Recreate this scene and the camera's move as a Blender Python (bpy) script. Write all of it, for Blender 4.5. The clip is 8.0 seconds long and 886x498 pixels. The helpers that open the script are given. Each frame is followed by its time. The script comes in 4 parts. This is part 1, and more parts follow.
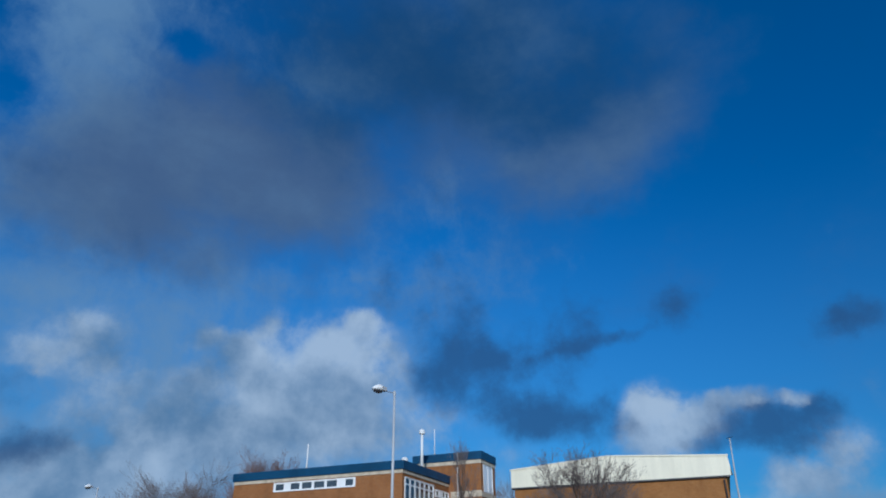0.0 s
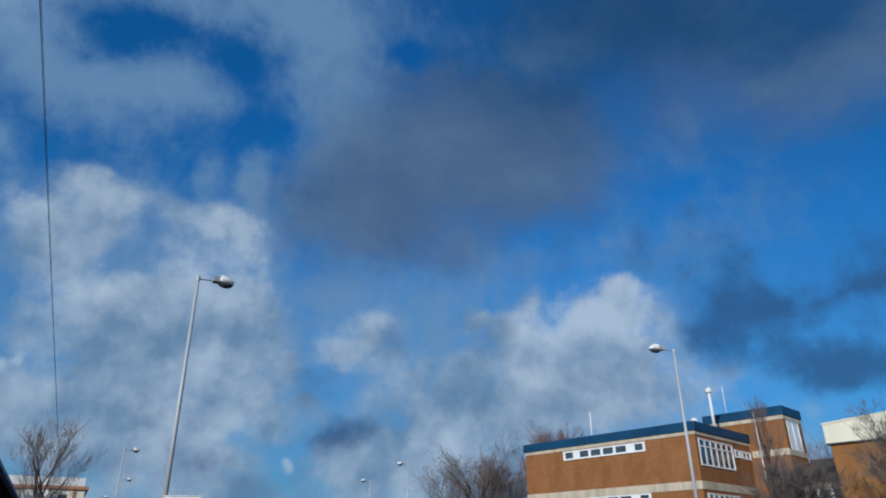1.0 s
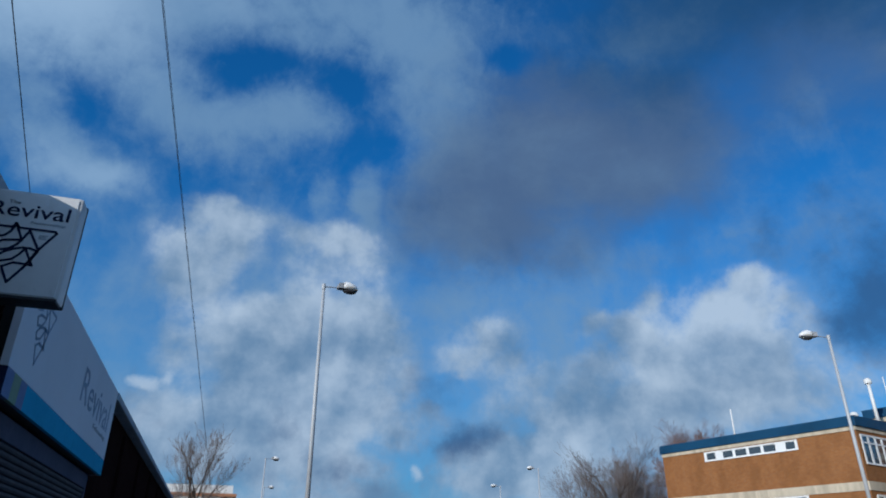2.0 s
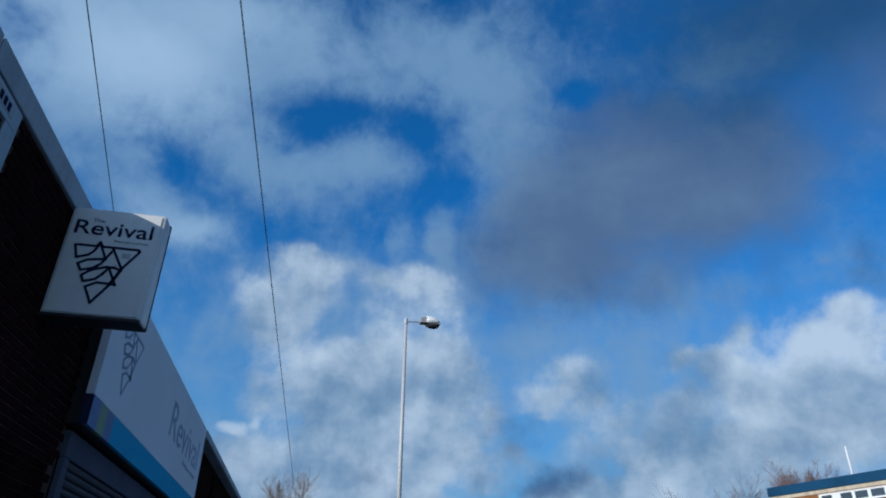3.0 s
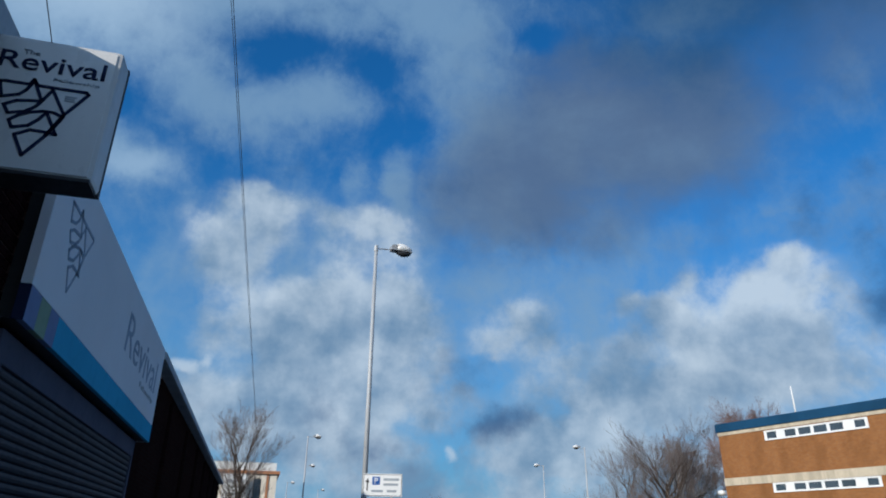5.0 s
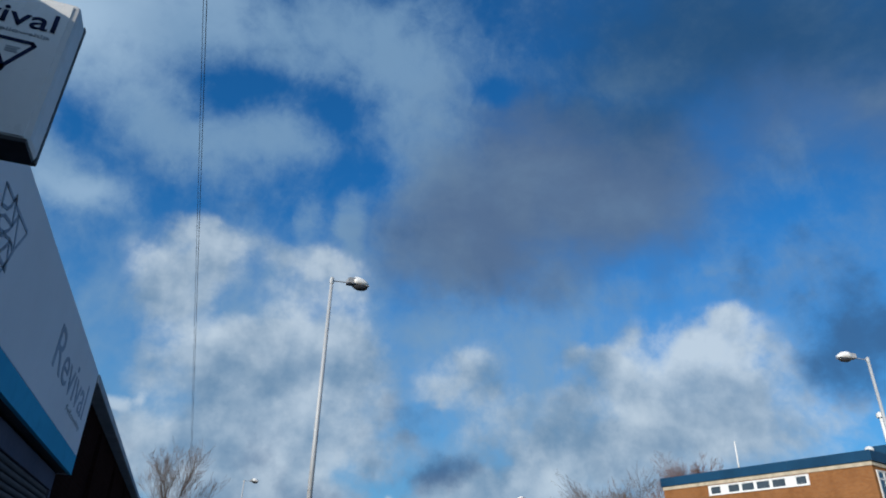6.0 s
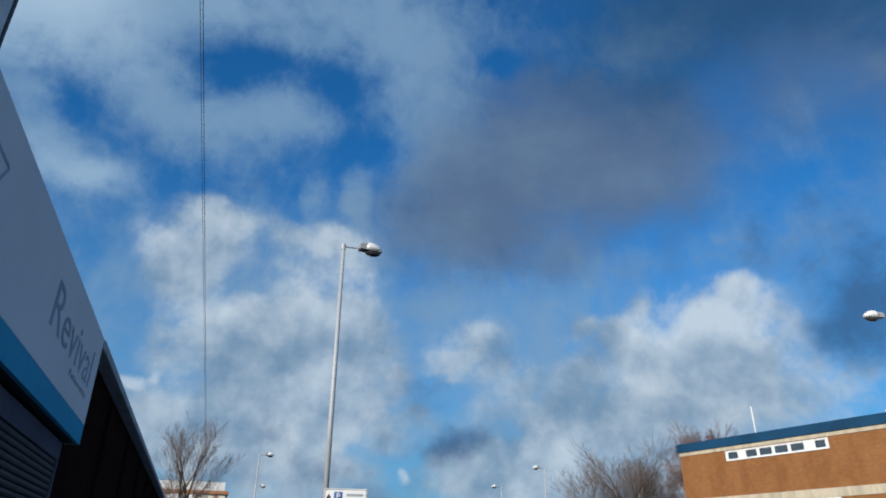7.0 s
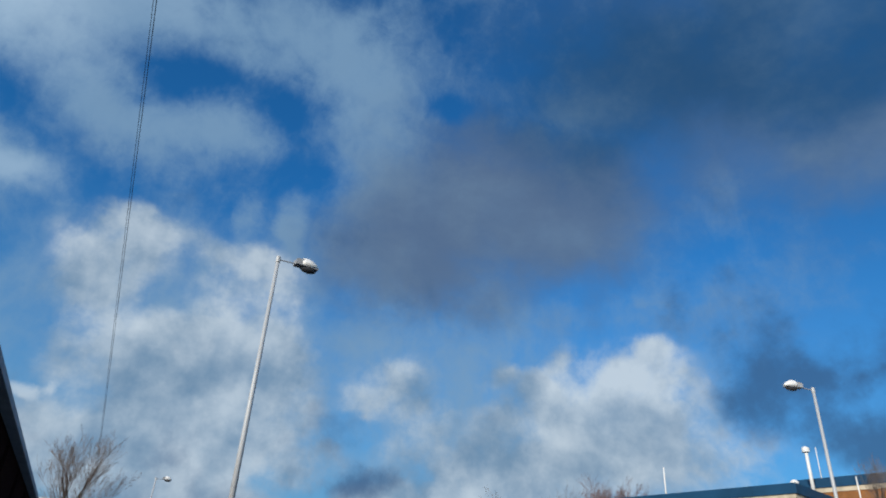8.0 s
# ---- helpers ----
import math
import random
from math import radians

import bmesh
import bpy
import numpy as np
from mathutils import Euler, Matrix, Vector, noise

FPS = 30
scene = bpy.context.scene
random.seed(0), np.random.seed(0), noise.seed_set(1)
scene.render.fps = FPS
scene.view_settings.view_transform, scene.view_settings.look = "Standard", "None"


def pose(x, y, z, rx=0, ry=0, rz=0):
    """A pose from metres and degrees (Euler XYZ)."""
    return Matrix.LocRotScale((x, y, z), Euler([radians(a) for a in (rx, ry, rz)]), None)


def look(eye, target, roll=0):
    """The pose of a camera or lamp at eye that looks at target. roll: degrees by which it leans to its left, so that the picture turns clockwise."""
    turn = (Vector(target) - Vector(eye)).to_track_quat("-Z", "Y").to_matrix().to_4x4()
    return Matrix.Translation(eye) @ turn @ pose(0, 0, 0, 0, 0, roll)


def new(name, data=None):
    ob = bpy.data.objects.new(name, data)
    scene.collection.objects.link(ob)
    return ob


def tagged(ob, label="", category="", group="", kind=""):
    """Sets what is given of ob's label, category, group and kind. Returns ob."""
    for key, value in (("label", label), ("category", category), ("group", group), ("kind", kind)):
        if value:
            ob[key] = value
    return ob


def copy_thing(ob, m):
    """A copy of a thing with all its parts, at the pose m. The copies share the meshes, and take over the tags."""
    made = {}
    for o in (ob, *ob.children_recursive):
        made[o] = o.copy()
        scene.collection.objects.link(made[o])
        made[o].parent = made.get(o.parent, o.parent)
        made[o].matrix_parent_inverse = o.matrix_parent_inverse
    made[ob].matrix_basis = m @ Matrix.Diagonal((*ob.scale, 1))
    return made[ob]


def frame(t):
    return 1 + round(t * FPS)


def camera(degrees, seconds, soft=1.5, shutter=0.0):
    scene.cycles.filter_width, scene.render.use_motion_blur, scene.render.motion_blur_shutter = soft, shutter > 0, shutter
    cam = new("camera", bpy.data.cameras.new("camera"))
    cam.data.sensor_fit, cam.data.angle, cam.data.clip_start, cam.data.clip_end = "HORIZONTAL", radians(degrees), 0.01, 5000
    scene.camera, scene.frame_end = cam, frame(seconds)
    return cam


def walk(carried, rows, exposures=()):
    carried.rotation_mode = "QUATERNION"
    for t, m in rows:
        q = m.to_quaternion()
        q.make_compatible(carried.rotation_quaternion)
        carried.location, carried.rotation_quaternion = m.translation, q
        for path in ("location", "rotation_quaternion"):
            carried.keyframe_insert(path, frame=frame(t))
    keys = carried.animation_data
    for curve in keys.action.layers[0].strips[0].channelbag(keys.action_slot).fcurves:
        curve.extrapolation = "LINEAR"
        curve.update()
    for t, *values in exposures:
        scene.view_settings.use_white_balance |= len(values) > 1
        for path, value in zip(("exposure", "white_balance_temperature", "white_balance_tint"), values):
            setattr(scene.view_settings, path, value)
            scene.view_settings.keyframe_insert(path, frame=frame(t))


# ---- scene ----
cam = camera(67.3, 8.0, soft=1.9)
PATH = [
    (0, (-1.245, -12.196, 1.437), (0.151, -11.089, 2.346), -0.6),
    (0.4, (-1.257, -12.144, 1.367), (-0.055, -10.843, 2.297), -1.1),
    (0.5, (-1.246, -12.098, 1.362), (-0.075, -10.745, 2.254), -0.1),
    (1, (-1.189, -11.696, 1.367), (-0.329, -10.097, 2.206), -0.3),
    (1.5, (-1.14, -11.352, 1.317), (-0.538, -9.627, 2.13), 0.2),
    (2, (-1.181, -10.959, 1.323), (-0.631, -9.236, 2.177), 0.2),
    (2.2, (-1.25, -10.794, 1.282), (-0.786, -9.051, 2.146), 0.6),
    (3.3, (-1.199, -10.075, 1.324), (-0.912, -8.352, 2.298), 1.0),
    (3.5, (-1.205, -9.951, 1.318), (-0.961, -8.191, 2.234), 0.9),
    (4, (-1.275, -9.558, 1.328), (-1.195, -7.77, 2.221), -0.0),
    (4.5, (-1.368, -9.204, 1.31), (-1.085, -7.432, 2.192), 0.2),
    (5, (-1.509, -8.887, 1.33), (-1.044, -7.116, 2.136), 0.8),
    (5.2, (-1.518, -8.763, 1.303), (-1.03, -7.005, 2.121), 0.4),
    (6.3, (-1.615, -7.996, 1.271), (-0.971, -6.355, 2.218), 1.4),
    (6.5, (-1.629, -7.812, 1.269), (-0.944, -6.164, 2.173), 1.1),
    (7, (-1.539, -7.441, 1.264), (-0.963, -5.731, 2.127), 0.6),
    (7.5, (-1.545, -6.999, 1.228), (-0.869, -5.405, 2.228), 2.7),
    (8, (-1.515, -6.618, 1.277), (-0.776, -5.034, 2.249), 3.9),
]
EXPOSURES = [(0.0, -0.3, 5450, 9), (1.0, -0.18, 5950, 10), (1.5, -0.14, 6100, 10), (2.0, -0.05, 5950, 10), (3.5, 0.11, 6050, 10), (4.0, 0.12, 6250, 10), (5.0, 0.14, 6350, 10), (7.0, 0.18, 6650, 10), (7.5, 0.16, 6450, 10), (8.0, 0.16, 6700, 10)]
walk(cam, [(t, look(eye, target, roll)) for t, eye, target, roll in PATH], EXPOSURES)

# ---- daylight: low winter sun from behind the shops, broken cloud ----
SUN_TO = Vector((-0.80, -0.58, 0.336)).normalized()
sun_data = bpy.data.lights.new("sun", "SUN")
sun_data.energy, sun_data.angle, sun_data.color = 3.6, radians(0.55), (1.0, 0.93, 0.82)
sun = new("sun", sun_data)
sun.matrix_world = look(SUN_TO * 60, (0, 0, 0))


class Nodes:
    """Short calls for building a node tree."""

    def __init__(self, tree):
        self.tree = tree

    def node(self, kind, **given):
        n = self.tree.nodes.new(kind)
        for key, value in given.items():
            if key == "operation":
                n.operation = value
            elif key == "blend":
                n.blend_type = value
            elif key == "data":
                n.data_type = value
            elif key == "interp":
                n.interpolation_type = value
        return n

    def put(self, socket, value):
        if isinstance(value, bpy.types.NodeSocket):
            self.tree.links.new(value, socket)
        else:
            socket.default_value = value

    def math(self, op, a, b=0.0, c=0.0, clamp=False):
        n = self.node("ShaderNodeMath", operation=op)
        n.use_clamp = clamp
        self.put(n.inputs[0], a), self.put(n.inputs[1], b), self.put(n.inputs[2], c)
        return n.outputs[0]

    def vec(self, op, a, b=(0, 0, 0)):
        n = self.node("ShaderNodeVectorMath", operation=op)
        self.put(n.inputs[0], a), self.put(n.inputs[1], b)
        return n.outputs["Value" if op in ("LENGTH", "DOT_PRODUCT", "DISTANCE") else "Vector"]

    def noise(self, where, scale, detail=4.0, rough=0.5, colour=False):
        n = self.node("ShaderNodeTexNoise")
        self.put(n.inputs["Vector"], where)
        n.inputs["Scale"].default_value, n.inputs["Detail"].default_value, n.inputs["Roughness"].default_value = scale, detail, rough
        return n.outputs["Color" if colour else 0]

    def ramp(self, value, low, high, to_low=0.0, to_high=1.0):
        n = self.node("ShaderNodeMapRange", interp="SMOOTHSTEP")
        self.put(n.inputs[0], value)
        for k, v in zip((1, 2, 3, 4), (low, high, to_low, to_high)):
            self.put(n.inputs[k], v)
        return n.outputs[0]

    def mix(self, amount, a, b, blend="MIX"):
        n = self.node("ShaderNodeMix", data="RGBA", blend=blend)
        self.put(n.inputs[0], amount)
        for socket, value in ((n.inputs[6], a), (n.inputs[7], b)):
            self.put(socket, value if isinstance(value, bpy.types.NodeSocket) else (*value, 1.0))
        return n.outputs[2]


# Clouds by where they stand in the sky: bearing from north (+y) to the right, height, half width, half height, all in
# degrees, and weight.
WEST_HEAP = [
    (2.6, 26.1, 3.2, 1.4, 0.5), (-2.5, 26.0, 3.5, 1.6, 0.9), (-4.8, 20.6, 3.3, 4.3, 0.9), (-1.9, 23.6, 3.7, 2.4, 0.9), (7.7, 25.5, 4.3, 1.7, 0.85),
    (11.6, 23.4, 2.4, 1.9, 0.5), (6.9, 18.8, 5.5, 4.3, 0.95), (11.7, 18.1, 2.5, 2.8, 0.8), (1.4, 16.0, 6.4, 3.8, 1.0), (8.2, 14.0, 6.2, 3.7, 0.95),
    (2.4, 10.5, 7.1, 3.6, 1.0), (12.8, 11.2, 4.1, 2.7, 0.7), (-3.2, 8.2, 5.5, 2.7, 0.85), (6.5, 7.3, 6.4, 2.6, 0.85), (-7.2, 24.5, 2.1, 1.4, 0.45),
]
MIDDLE_HEAP = [
    (21.6, 17.2, 3.3, 1.7, 0.9), (24.2, 15.3, 2.1, 1.8, 0.7), (25.6, 13.5, 3.3, 1.7, 0.75), (22.0, 15.3, 3.6, 1.5, 0.5), (27.3, 11.2, 3.5, 1.7, 0.75),
    (25.0, 7.7, 4.6, 2.0, 0.9), (27.9, 9.4, 4.1, 2.2, 0.8), (23.1, 5.5, 6.8, 1.9, 0.85), (29.9, 6.8, 4.8, 3.0, 0.85), (11.1, 4.6, 9.1, 1.8, 0.7),
]
EAST_HEAP = [
    (30.8, 18.2, 1.9, 1.2, 0.8), (36.2, 20.0, 1.4, 1.2, 0.8), (34.2, 17.3, 2.2, 1.8, 0.7), (44.4, 20.5, 1.6, 1.3, 0.95), (42.4, 18.8, 2.4, 2.2, 0.9),
    (45.5, 18.1, 2.3, 2.5, 0.6), (39.3, 15.9, 4.6, 3.0, 0.95), (43.3, 15.0, 3.9, 3.3, 0.85), (36.1, 14.4, 3.4, 2.7, 0.85), (33.0, 11.5, 3.9, 2.6, 0.85),
    (38.6, 11.1, 4.9, 3.0, 0.9), (43.7, 11.2, 4.5, 2.5, 0.8), (47.4, 11.4, 5.7, 2.2, 0.6),
]
LOW_HEAPS = [
    (68.7, 12.7, 1.9, 1.3, 1), (70.7, 11.3, 3.4, 1.3, 0.9), (75.1, 12.4, 2.5, 0.8, 0.7), (79.5, 12.1, 1.1, 0.5, 0.8), (68.7, 9.9, 2.6, 1.1, 0.7),
    (81.7, 8.8, 2.4, 1.6, 0.75), (77.9, 6.8, 3.3, 1.6, 0.8), (52.2, 9.6, 5.6, 1.3, 0.4), (21.0, 16.3, 3.4, 1.9, 0.8), (25.8, 12.6, 4.8, 2.5, 0.8),
    (31.6, 10.1, 8.3, 2.5, 0.9), (34.1, 14.6, 4.1, 2.7, 0.8), (38.3, 18.5, 2.9, 1.8, 0.7), (22.2, 7.9, 5.3, 1.5, 0.8), (22.0, 3.5, 55.0, 4.2, 0.8),
]
VEIL = [
    (-22.0, 39.5, 9.9, 4.6, 1.2), (-16.8, 44.5, 11.7, 3.8, 0.9), (-24.9, 32.5, 4.6, 3.4, 0.7), (-13.9, 28.5, 4.6, 2.3, 0.9), (-17.4, 30.8, 4.0, 2.7, 0.7),
    (-5.4, 44.2, 5.0, 2.6, 0.7), (1.0, 42.2, 5.7, 1.8, 0.7), (-5.9, 35.4, 7.4, 2.8, 0.75), (2.3, 35.3, 5.3, 1.9, 0.65), (-1.1, 32.3, 5.2, 1.9, 0.4),
    (10.0, 44.2, 8.2, 3.9, 0.85), (15.4, 37.4, 5.2, 5.5, 0.6), (11.5, 29.7, 1.3, 2.8, 0.7), (7.4, 29.4, 1.3, 1.9, 0.5), (-34.0, 34.4, 8.1, 5.8, 0.8),
]
THIN_VEIL = [
    (18.5, 20.0, 14.2, 3.7, 0.3), (-8.5, 16.6, 5.8, 6.9, 0.35), (34.9, 15.4, 15.3, 6.7, 0.45), (41.8, 23.9, 15.2, 1.9, 0.35), (63.2, 26.0, 15.3, 3.8, 0.3),
    (33.6, 11.5, 12.9, 3.5, 0.6), (3.4, 17.9, 16.2, 10.3, 0.4),
]
DARK_WEST = [
    (25.0, 29.5, 9.2, 4.9, 1.0), (20.9, 26.3, 5.9, 2.8, 0.8), (26.0, 24.6, 5.1, 2.2, 0.8), (30.6, 32.4, 9.2, 5.5, 1.0), (19.4, 33.6, 5.9, 5.1, 0.7),
    (29.9, 39.3, 8.5, 4.1, 0.9), (38.6, 35.4, 8.2, 5.8, 1.0), (40.5, 29.6, 4.4, 3.8, 0.9), (39.2, 23.5, 1.5, 1.8, 0.5), (53.2, 22.5, 2.6, 2.2, 0.3),
    (57.2, 31.1, 8.6, 4.2, 0.5),
]
DARK_EAST = [
    (45.2, 42.1, 14.2, 8.1, 1.0), (31.1, 27.7, 8.8, 2.8, 0.7), (22.2, 25.2, 6.3, 2.1, 0.4), (67.1, 35.1, 9.9, 4.2, 0.75), (58.2, 31.2, 8.4, 2.9, 0.5),
    (54.2, 44.9, 9.7, 5.2, 0.8), (73.8, 39.9, 6.5, 5.1, 0.5), (46.6, 23.9, 7.9, 1.5, 0.4), (70.1, 21.5, 4.8, 2.8, 0.45), (35.8, 23.0, 1.9, 1.8, 0.4),
    (62.0, 39.9, 11.0, 5.8, 0.9),
]
DEEP = [
    (41.7, 37.7, 8.7, 4.4, 0.8), (62.3, 40.7, 9.8, 5.8, 0.9), (40.0, 44.4, 15.4, 6.9, 1.0), (56.2, 44.8, 15.8, 6.6, 1.0), (71.2, 41.3, 11.2, 6.4, 0.8),
]
LOW_DARK = [
    (55.8, 17.4, 4.0, 1.7, 0.9), (52.2, 15.1, 3.5, 2.1, 0.7), (58.5, 13.1, 4.6, 2.3, 1.1), (63.1, 12.0, 2.8, 1.8, 0.8), (61.3, 17.8, 4.9, 0.8, 0.7),
    (66.2, 18.2, 4.3, 0.6, 0.6), (71.2, 19.9, 2.8, 1.8, 0.5), (85.2, 17.6, 2.7, 1.5, 1.0), (82.2, 16.5, 1.9, 0.9, 0.5), (77.1, 10.3, 4.6, 1.7, 1.1),
    (80.8, 11.1, 2.2, 1.2, 0.9), (72.5, 9.6, 2.9, 1.0, 0.7), (20.0, 9.7, 2.1, 1.3, 0.7), (19.5, 9.3, 4.8, 1.3, 0.55), (15.7, 8.4, 5.2, 1.4, 0.45),
    (57.3, 18.6, 7.2, 4.8, 0.8), (7.3, 6.7, 5.5, 1.8, 0.45), (13.7, 11.8, 3.9, 2.8, 0.35),
]
PUFFS = [
    (-6.6, 12.3, 1.2, 0.7, 1.1), (-5.0, 12.7, 0.5, 0.7, 0.9), (15.4, 7.1, 0.8, 0.8, 1.2), (68.7, 12.9, 1.8, 1.0, 1.1), (70.3, 11.5, 2.2, 1.0, 0.7),
    (76.3, 12.3, 2.4, 0.5, 0.6), (79.5, 12.1, 1.1, 0.5, 0.8), (44.1, 20.9, 1.3, 1.1, 0.7),
]
BRIGHT = [
    (-22.0, 39.5, 8.8, 4.2, 1.0), (-13.9, 28.5, 3.6, 1.8, 0.5), (-15.6, 44.7, 9.0, 2.5, 0.6),
]
CLEAR = [
    (2.1, 21.7, 2.9, 1.4, 0.9), (18.6, 13.6, 3.4, 1.3, 0.9), (27.3, 13.5, 2.1, 1.9, 0.6), (27.7, 13.3, 1.7, 1.7, 0.5), (-7.1, 16.7, 1.5, 3.8, 0.5),
    (33.2, 20.4, 2.8, 1.3, 0.6), (27.2, 16.2, 1.7, 2.1, 0.5),
]
GAPS = [
    (-31.3, 39.1, 2.6, 1.6, 0.5), (-14.5, 32.2, 2.7, 1.8, 0.7), (-8.0, 28.1, 4.8, 1.4, 0.5), (-3.1, 38.4, 3.6, 1.6, 0.7), (7.8, 38.9, 3.6, 2.8, 1.0),
    (11.1, 34.5, 3.5, 2.3, 0.7), (-3.6, 45.2, 2.5, 1.1, 0.5), (24.3, 41.5, 3.6, 1.6, 0.9),
]


def build_sky():
    world = bpy.data.worlds.new("sky")
    scene.world = world
    world.use_nodes = True
    tree = world.node_tree
    tree.nodes.clear()
    k = Nodes(tree)
    way = k.node("ShaderNodeTexCoord").outputs["Generated"]
    sky = k.node("ShaderNodeTexSky")
    sky.sky_type, sky.sun_disc = "NISHITA", False
    sky.sun_elevation, sky.sun_rotation = math.asin(SUN_TO.z), math.atan2(SUN_TO.x, SUN_TO.y)
    sky.air_density, sky.dust_density, sky.ozone_density = 1.0, 0.3, 3.0
    blue = k.mix(1.0, sky.outputs[0], SKY_TINT, "MULTIPLY")

    warp = k.vec("SUBTRACT", k.noise(way, 5.0, 6.0, 0.6, colour=True), (0.5, 0.5, 0.5))
    slow = k.vec("SUBTRACT", k.noise(way, 2.2, 2.0, 0.5, colour=True), (0.5, 0.5, 0.5))
    part_xyz = k.node("ShaderNodeSeparateXYZ")
    k.put(part_xyz.inputs[0], way)
    x, y, z = part_xyz.outputs
    bearing = k.math("MULTIPLY", k.math("ARCTAN2", x, y), 57.2958)
    height = k.math("MULTIPLY", k.math("ARCSINE", z), 57.2958)
    place = k.node("ShaderNodeCombineXYZ")
    k.put(place.inputs[0], bearing), k.put(place.inputs[1], height)

    def scaled(v, s):
        return k.vec("MULTIPLY", v, (s, s, s))

    def field(clouds, bend, wide, reach=1.9):
        at = k.vec("ADD", k.vec("ADD", place.outputs[0], scaled(warp, bend)), scaled(slow, wide))
        total = None
        for cx, cy, rx, ry, weight in clouds:
            off = k.vec("MULTIPLY", k.vec("SUBTRACT", at, (cx, cy, 0)), (1 / rx, 1 / ry, 0))
            one = k.ramp(k.vec("LENGTH", off), 0.0, reach, weight, 0.0)
            total = one if total is None else k.math("ADD", k.math("MAXIMUM", total, one), k.math("MULTIPLY", k.math("MINIMUM", total, one), 0.4))
        return total

    def centred(value, gain):
        return k.math("MULTIPLY", k.math("SUBTRACT", value, 0.5), gain)

    fine = k.noise(way, 9.0, 9.0, 0.58)
    tufts = k.noise(k.vec("ADD", way, scaled(warp, 0.08)), 24.0, 6.0, 0.6)
    toward = k.vec("ADD", way, tuple(0.025 * SUN_TO + Vector((0, 0, 0.025))))
    relief = k.math("SUBTRACT", k.noise(way, 8.0, 7.0, 0.55), k.noise(toward, 8.0, 7.0, 0.55))
    broad = k.noise(way, 5.0, 4.0, 0.5)
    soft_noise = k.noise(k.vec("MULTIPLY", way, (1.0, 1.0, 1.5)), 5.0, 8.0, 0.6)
    streaks = k.noise(k.vec("ADD", k.vec("MULTIPLY", way, (1.6, 1.6, 0.8)), scaled(warp, 0.15)), 9.0, 8.0, 0.62)

    # Deeper clear blue towards the east
    blue = k.mix(k.ramp(bearing, 40.0, 95.0, 0.0, 0.35), blue, (0.0, 0.55, 1.6))
    # Pale haze low over the horizon
    blue = k.mix(k.math("MULTIPLY", k.ramp(height, -3.0, 34.0, 0.8, 0.0), k.ramp(bearing, 25.0, 90.0, 1.0, 0.5)), blue, HAZE)
    # Unseen broken white cloud over the remaining sky, added to whiten light on the signs
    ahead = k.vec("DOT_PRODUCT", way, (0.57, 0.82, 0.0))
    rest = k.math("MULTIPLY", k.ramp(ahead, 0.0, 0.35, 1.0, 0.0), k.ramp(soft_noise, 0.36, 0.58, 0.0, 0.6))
    # High veil, with gaps of clear sky
    gap = field(GAPS, 9.0, 2.0, 1.6)
    v = k.math("ADD", k.math("MAXIMUM", field(VEIL, 11.0, 3.0), field(THIN_VEIL, 11.0, 3.0)), centred(soft_noise, 1.5))
    v = k.math("ADD", v, k.math("ADD", centred(streaks, 1.5), k.ramp(bearing, 30.0, 75.0, 0.2, -0.3)))
    v = k.math("SUBTRACT", v, k.math("MULTIPLY", gap, 0.36))
    sheen = k.mix(field(BRIGHT, 11.0, 3.0), VEIL_COLOUR, VEIL_LIT)
    colour = k.mix(k.ramp(v, 0.0, 1.2, 0.0, 0.85), blue, sheen)
    # Heaped clouds, lit from the sun's side
    f = k.math("MAXIMUM", field(WEST_HEAP, 6.0, 1.0), field(MIDDLE_HEAP, 6.0, 1.0))
    f = k.math("MAXIMUM", f, k.math("MAXIMUM", field(EAST_HEAP, 6.0, 1.0), field(LOW_HEAPS, 5.0, 0.5)))
    f = k.math("SUBTRACT", f, k.math("MULTIPLY", field(CLEAR, 6.0, 1.0, 1.5), 0.45))
    near = k.ramp(f, 0.0, 0.4)
    c = k.math("ADD", f, k.math("MULTIPLY", k.math("ADD", centred(fine, 2.4), centred(tufts, 0.7)), near))
    cover = k.ramp(c, 0.0, 0.95, 0.0, 0.9)
    lit = k.math("ADD", k.math("MULTIPLY", relief, 3.6), centred(broad, 1.3))
    lit = k.ramp(k.math("ADD", lit, k.ramp(height, 5.0, 22.0, 0.05, 0.3)), -0.7, 1.3)
    lit = k.math("ADD", lit, k.ramp(bearing, 28.0, 60.0, 0.0, 0.3))
    lit = k.math("ADD", lit, k.math("ADD", centred(fine, 0.45), centred(tufts, 0.25)), clamp=True)
    colour = k.mix(cover, colour, k.mix(lit, CLOUD_SHADE, CLOUD_LIT))
    # Grey cloud in front
    d = k.math("ADD", k.math("MAXIMUM", field(DARK_WEST, 12.0, 3.0, 2.2), field(DARK_EAST, 12.0, 3.0, 2.2)), centred(soft_noise, 1.4))
    d = k.math("SUBTRACT", d, k.math("MULTIPLY", gap, 0.7))
    grey = k.mix(k.ramp(field(DEEP, 10.0, 4.0, 1.7), 0.0, 1.1), CLOUD_GREY, CLOUD_DARK)
    grey = k.mix(k.ramp(soft_noise, 0.4, 0.75, 0.0, 0.25), grey, VEIL_COLOUR)
    colour = k.mix(k.ramp(d, 0.0, 1.5, 0.0, 0.88), colour, grey)
    low = k.math("ADD", field(LOW_DARK, 6.0, 1.0), k.math("ADD", centred(fine, 2.6), centred(tufts, 0.6)))
    colour = k.mix(k.ramp(low, 0.2, 1.2, 0.0, 0.8), colour, CLOUD_LOW)
    p = field(PUFFS, 4.0, 0.5, 1.7)
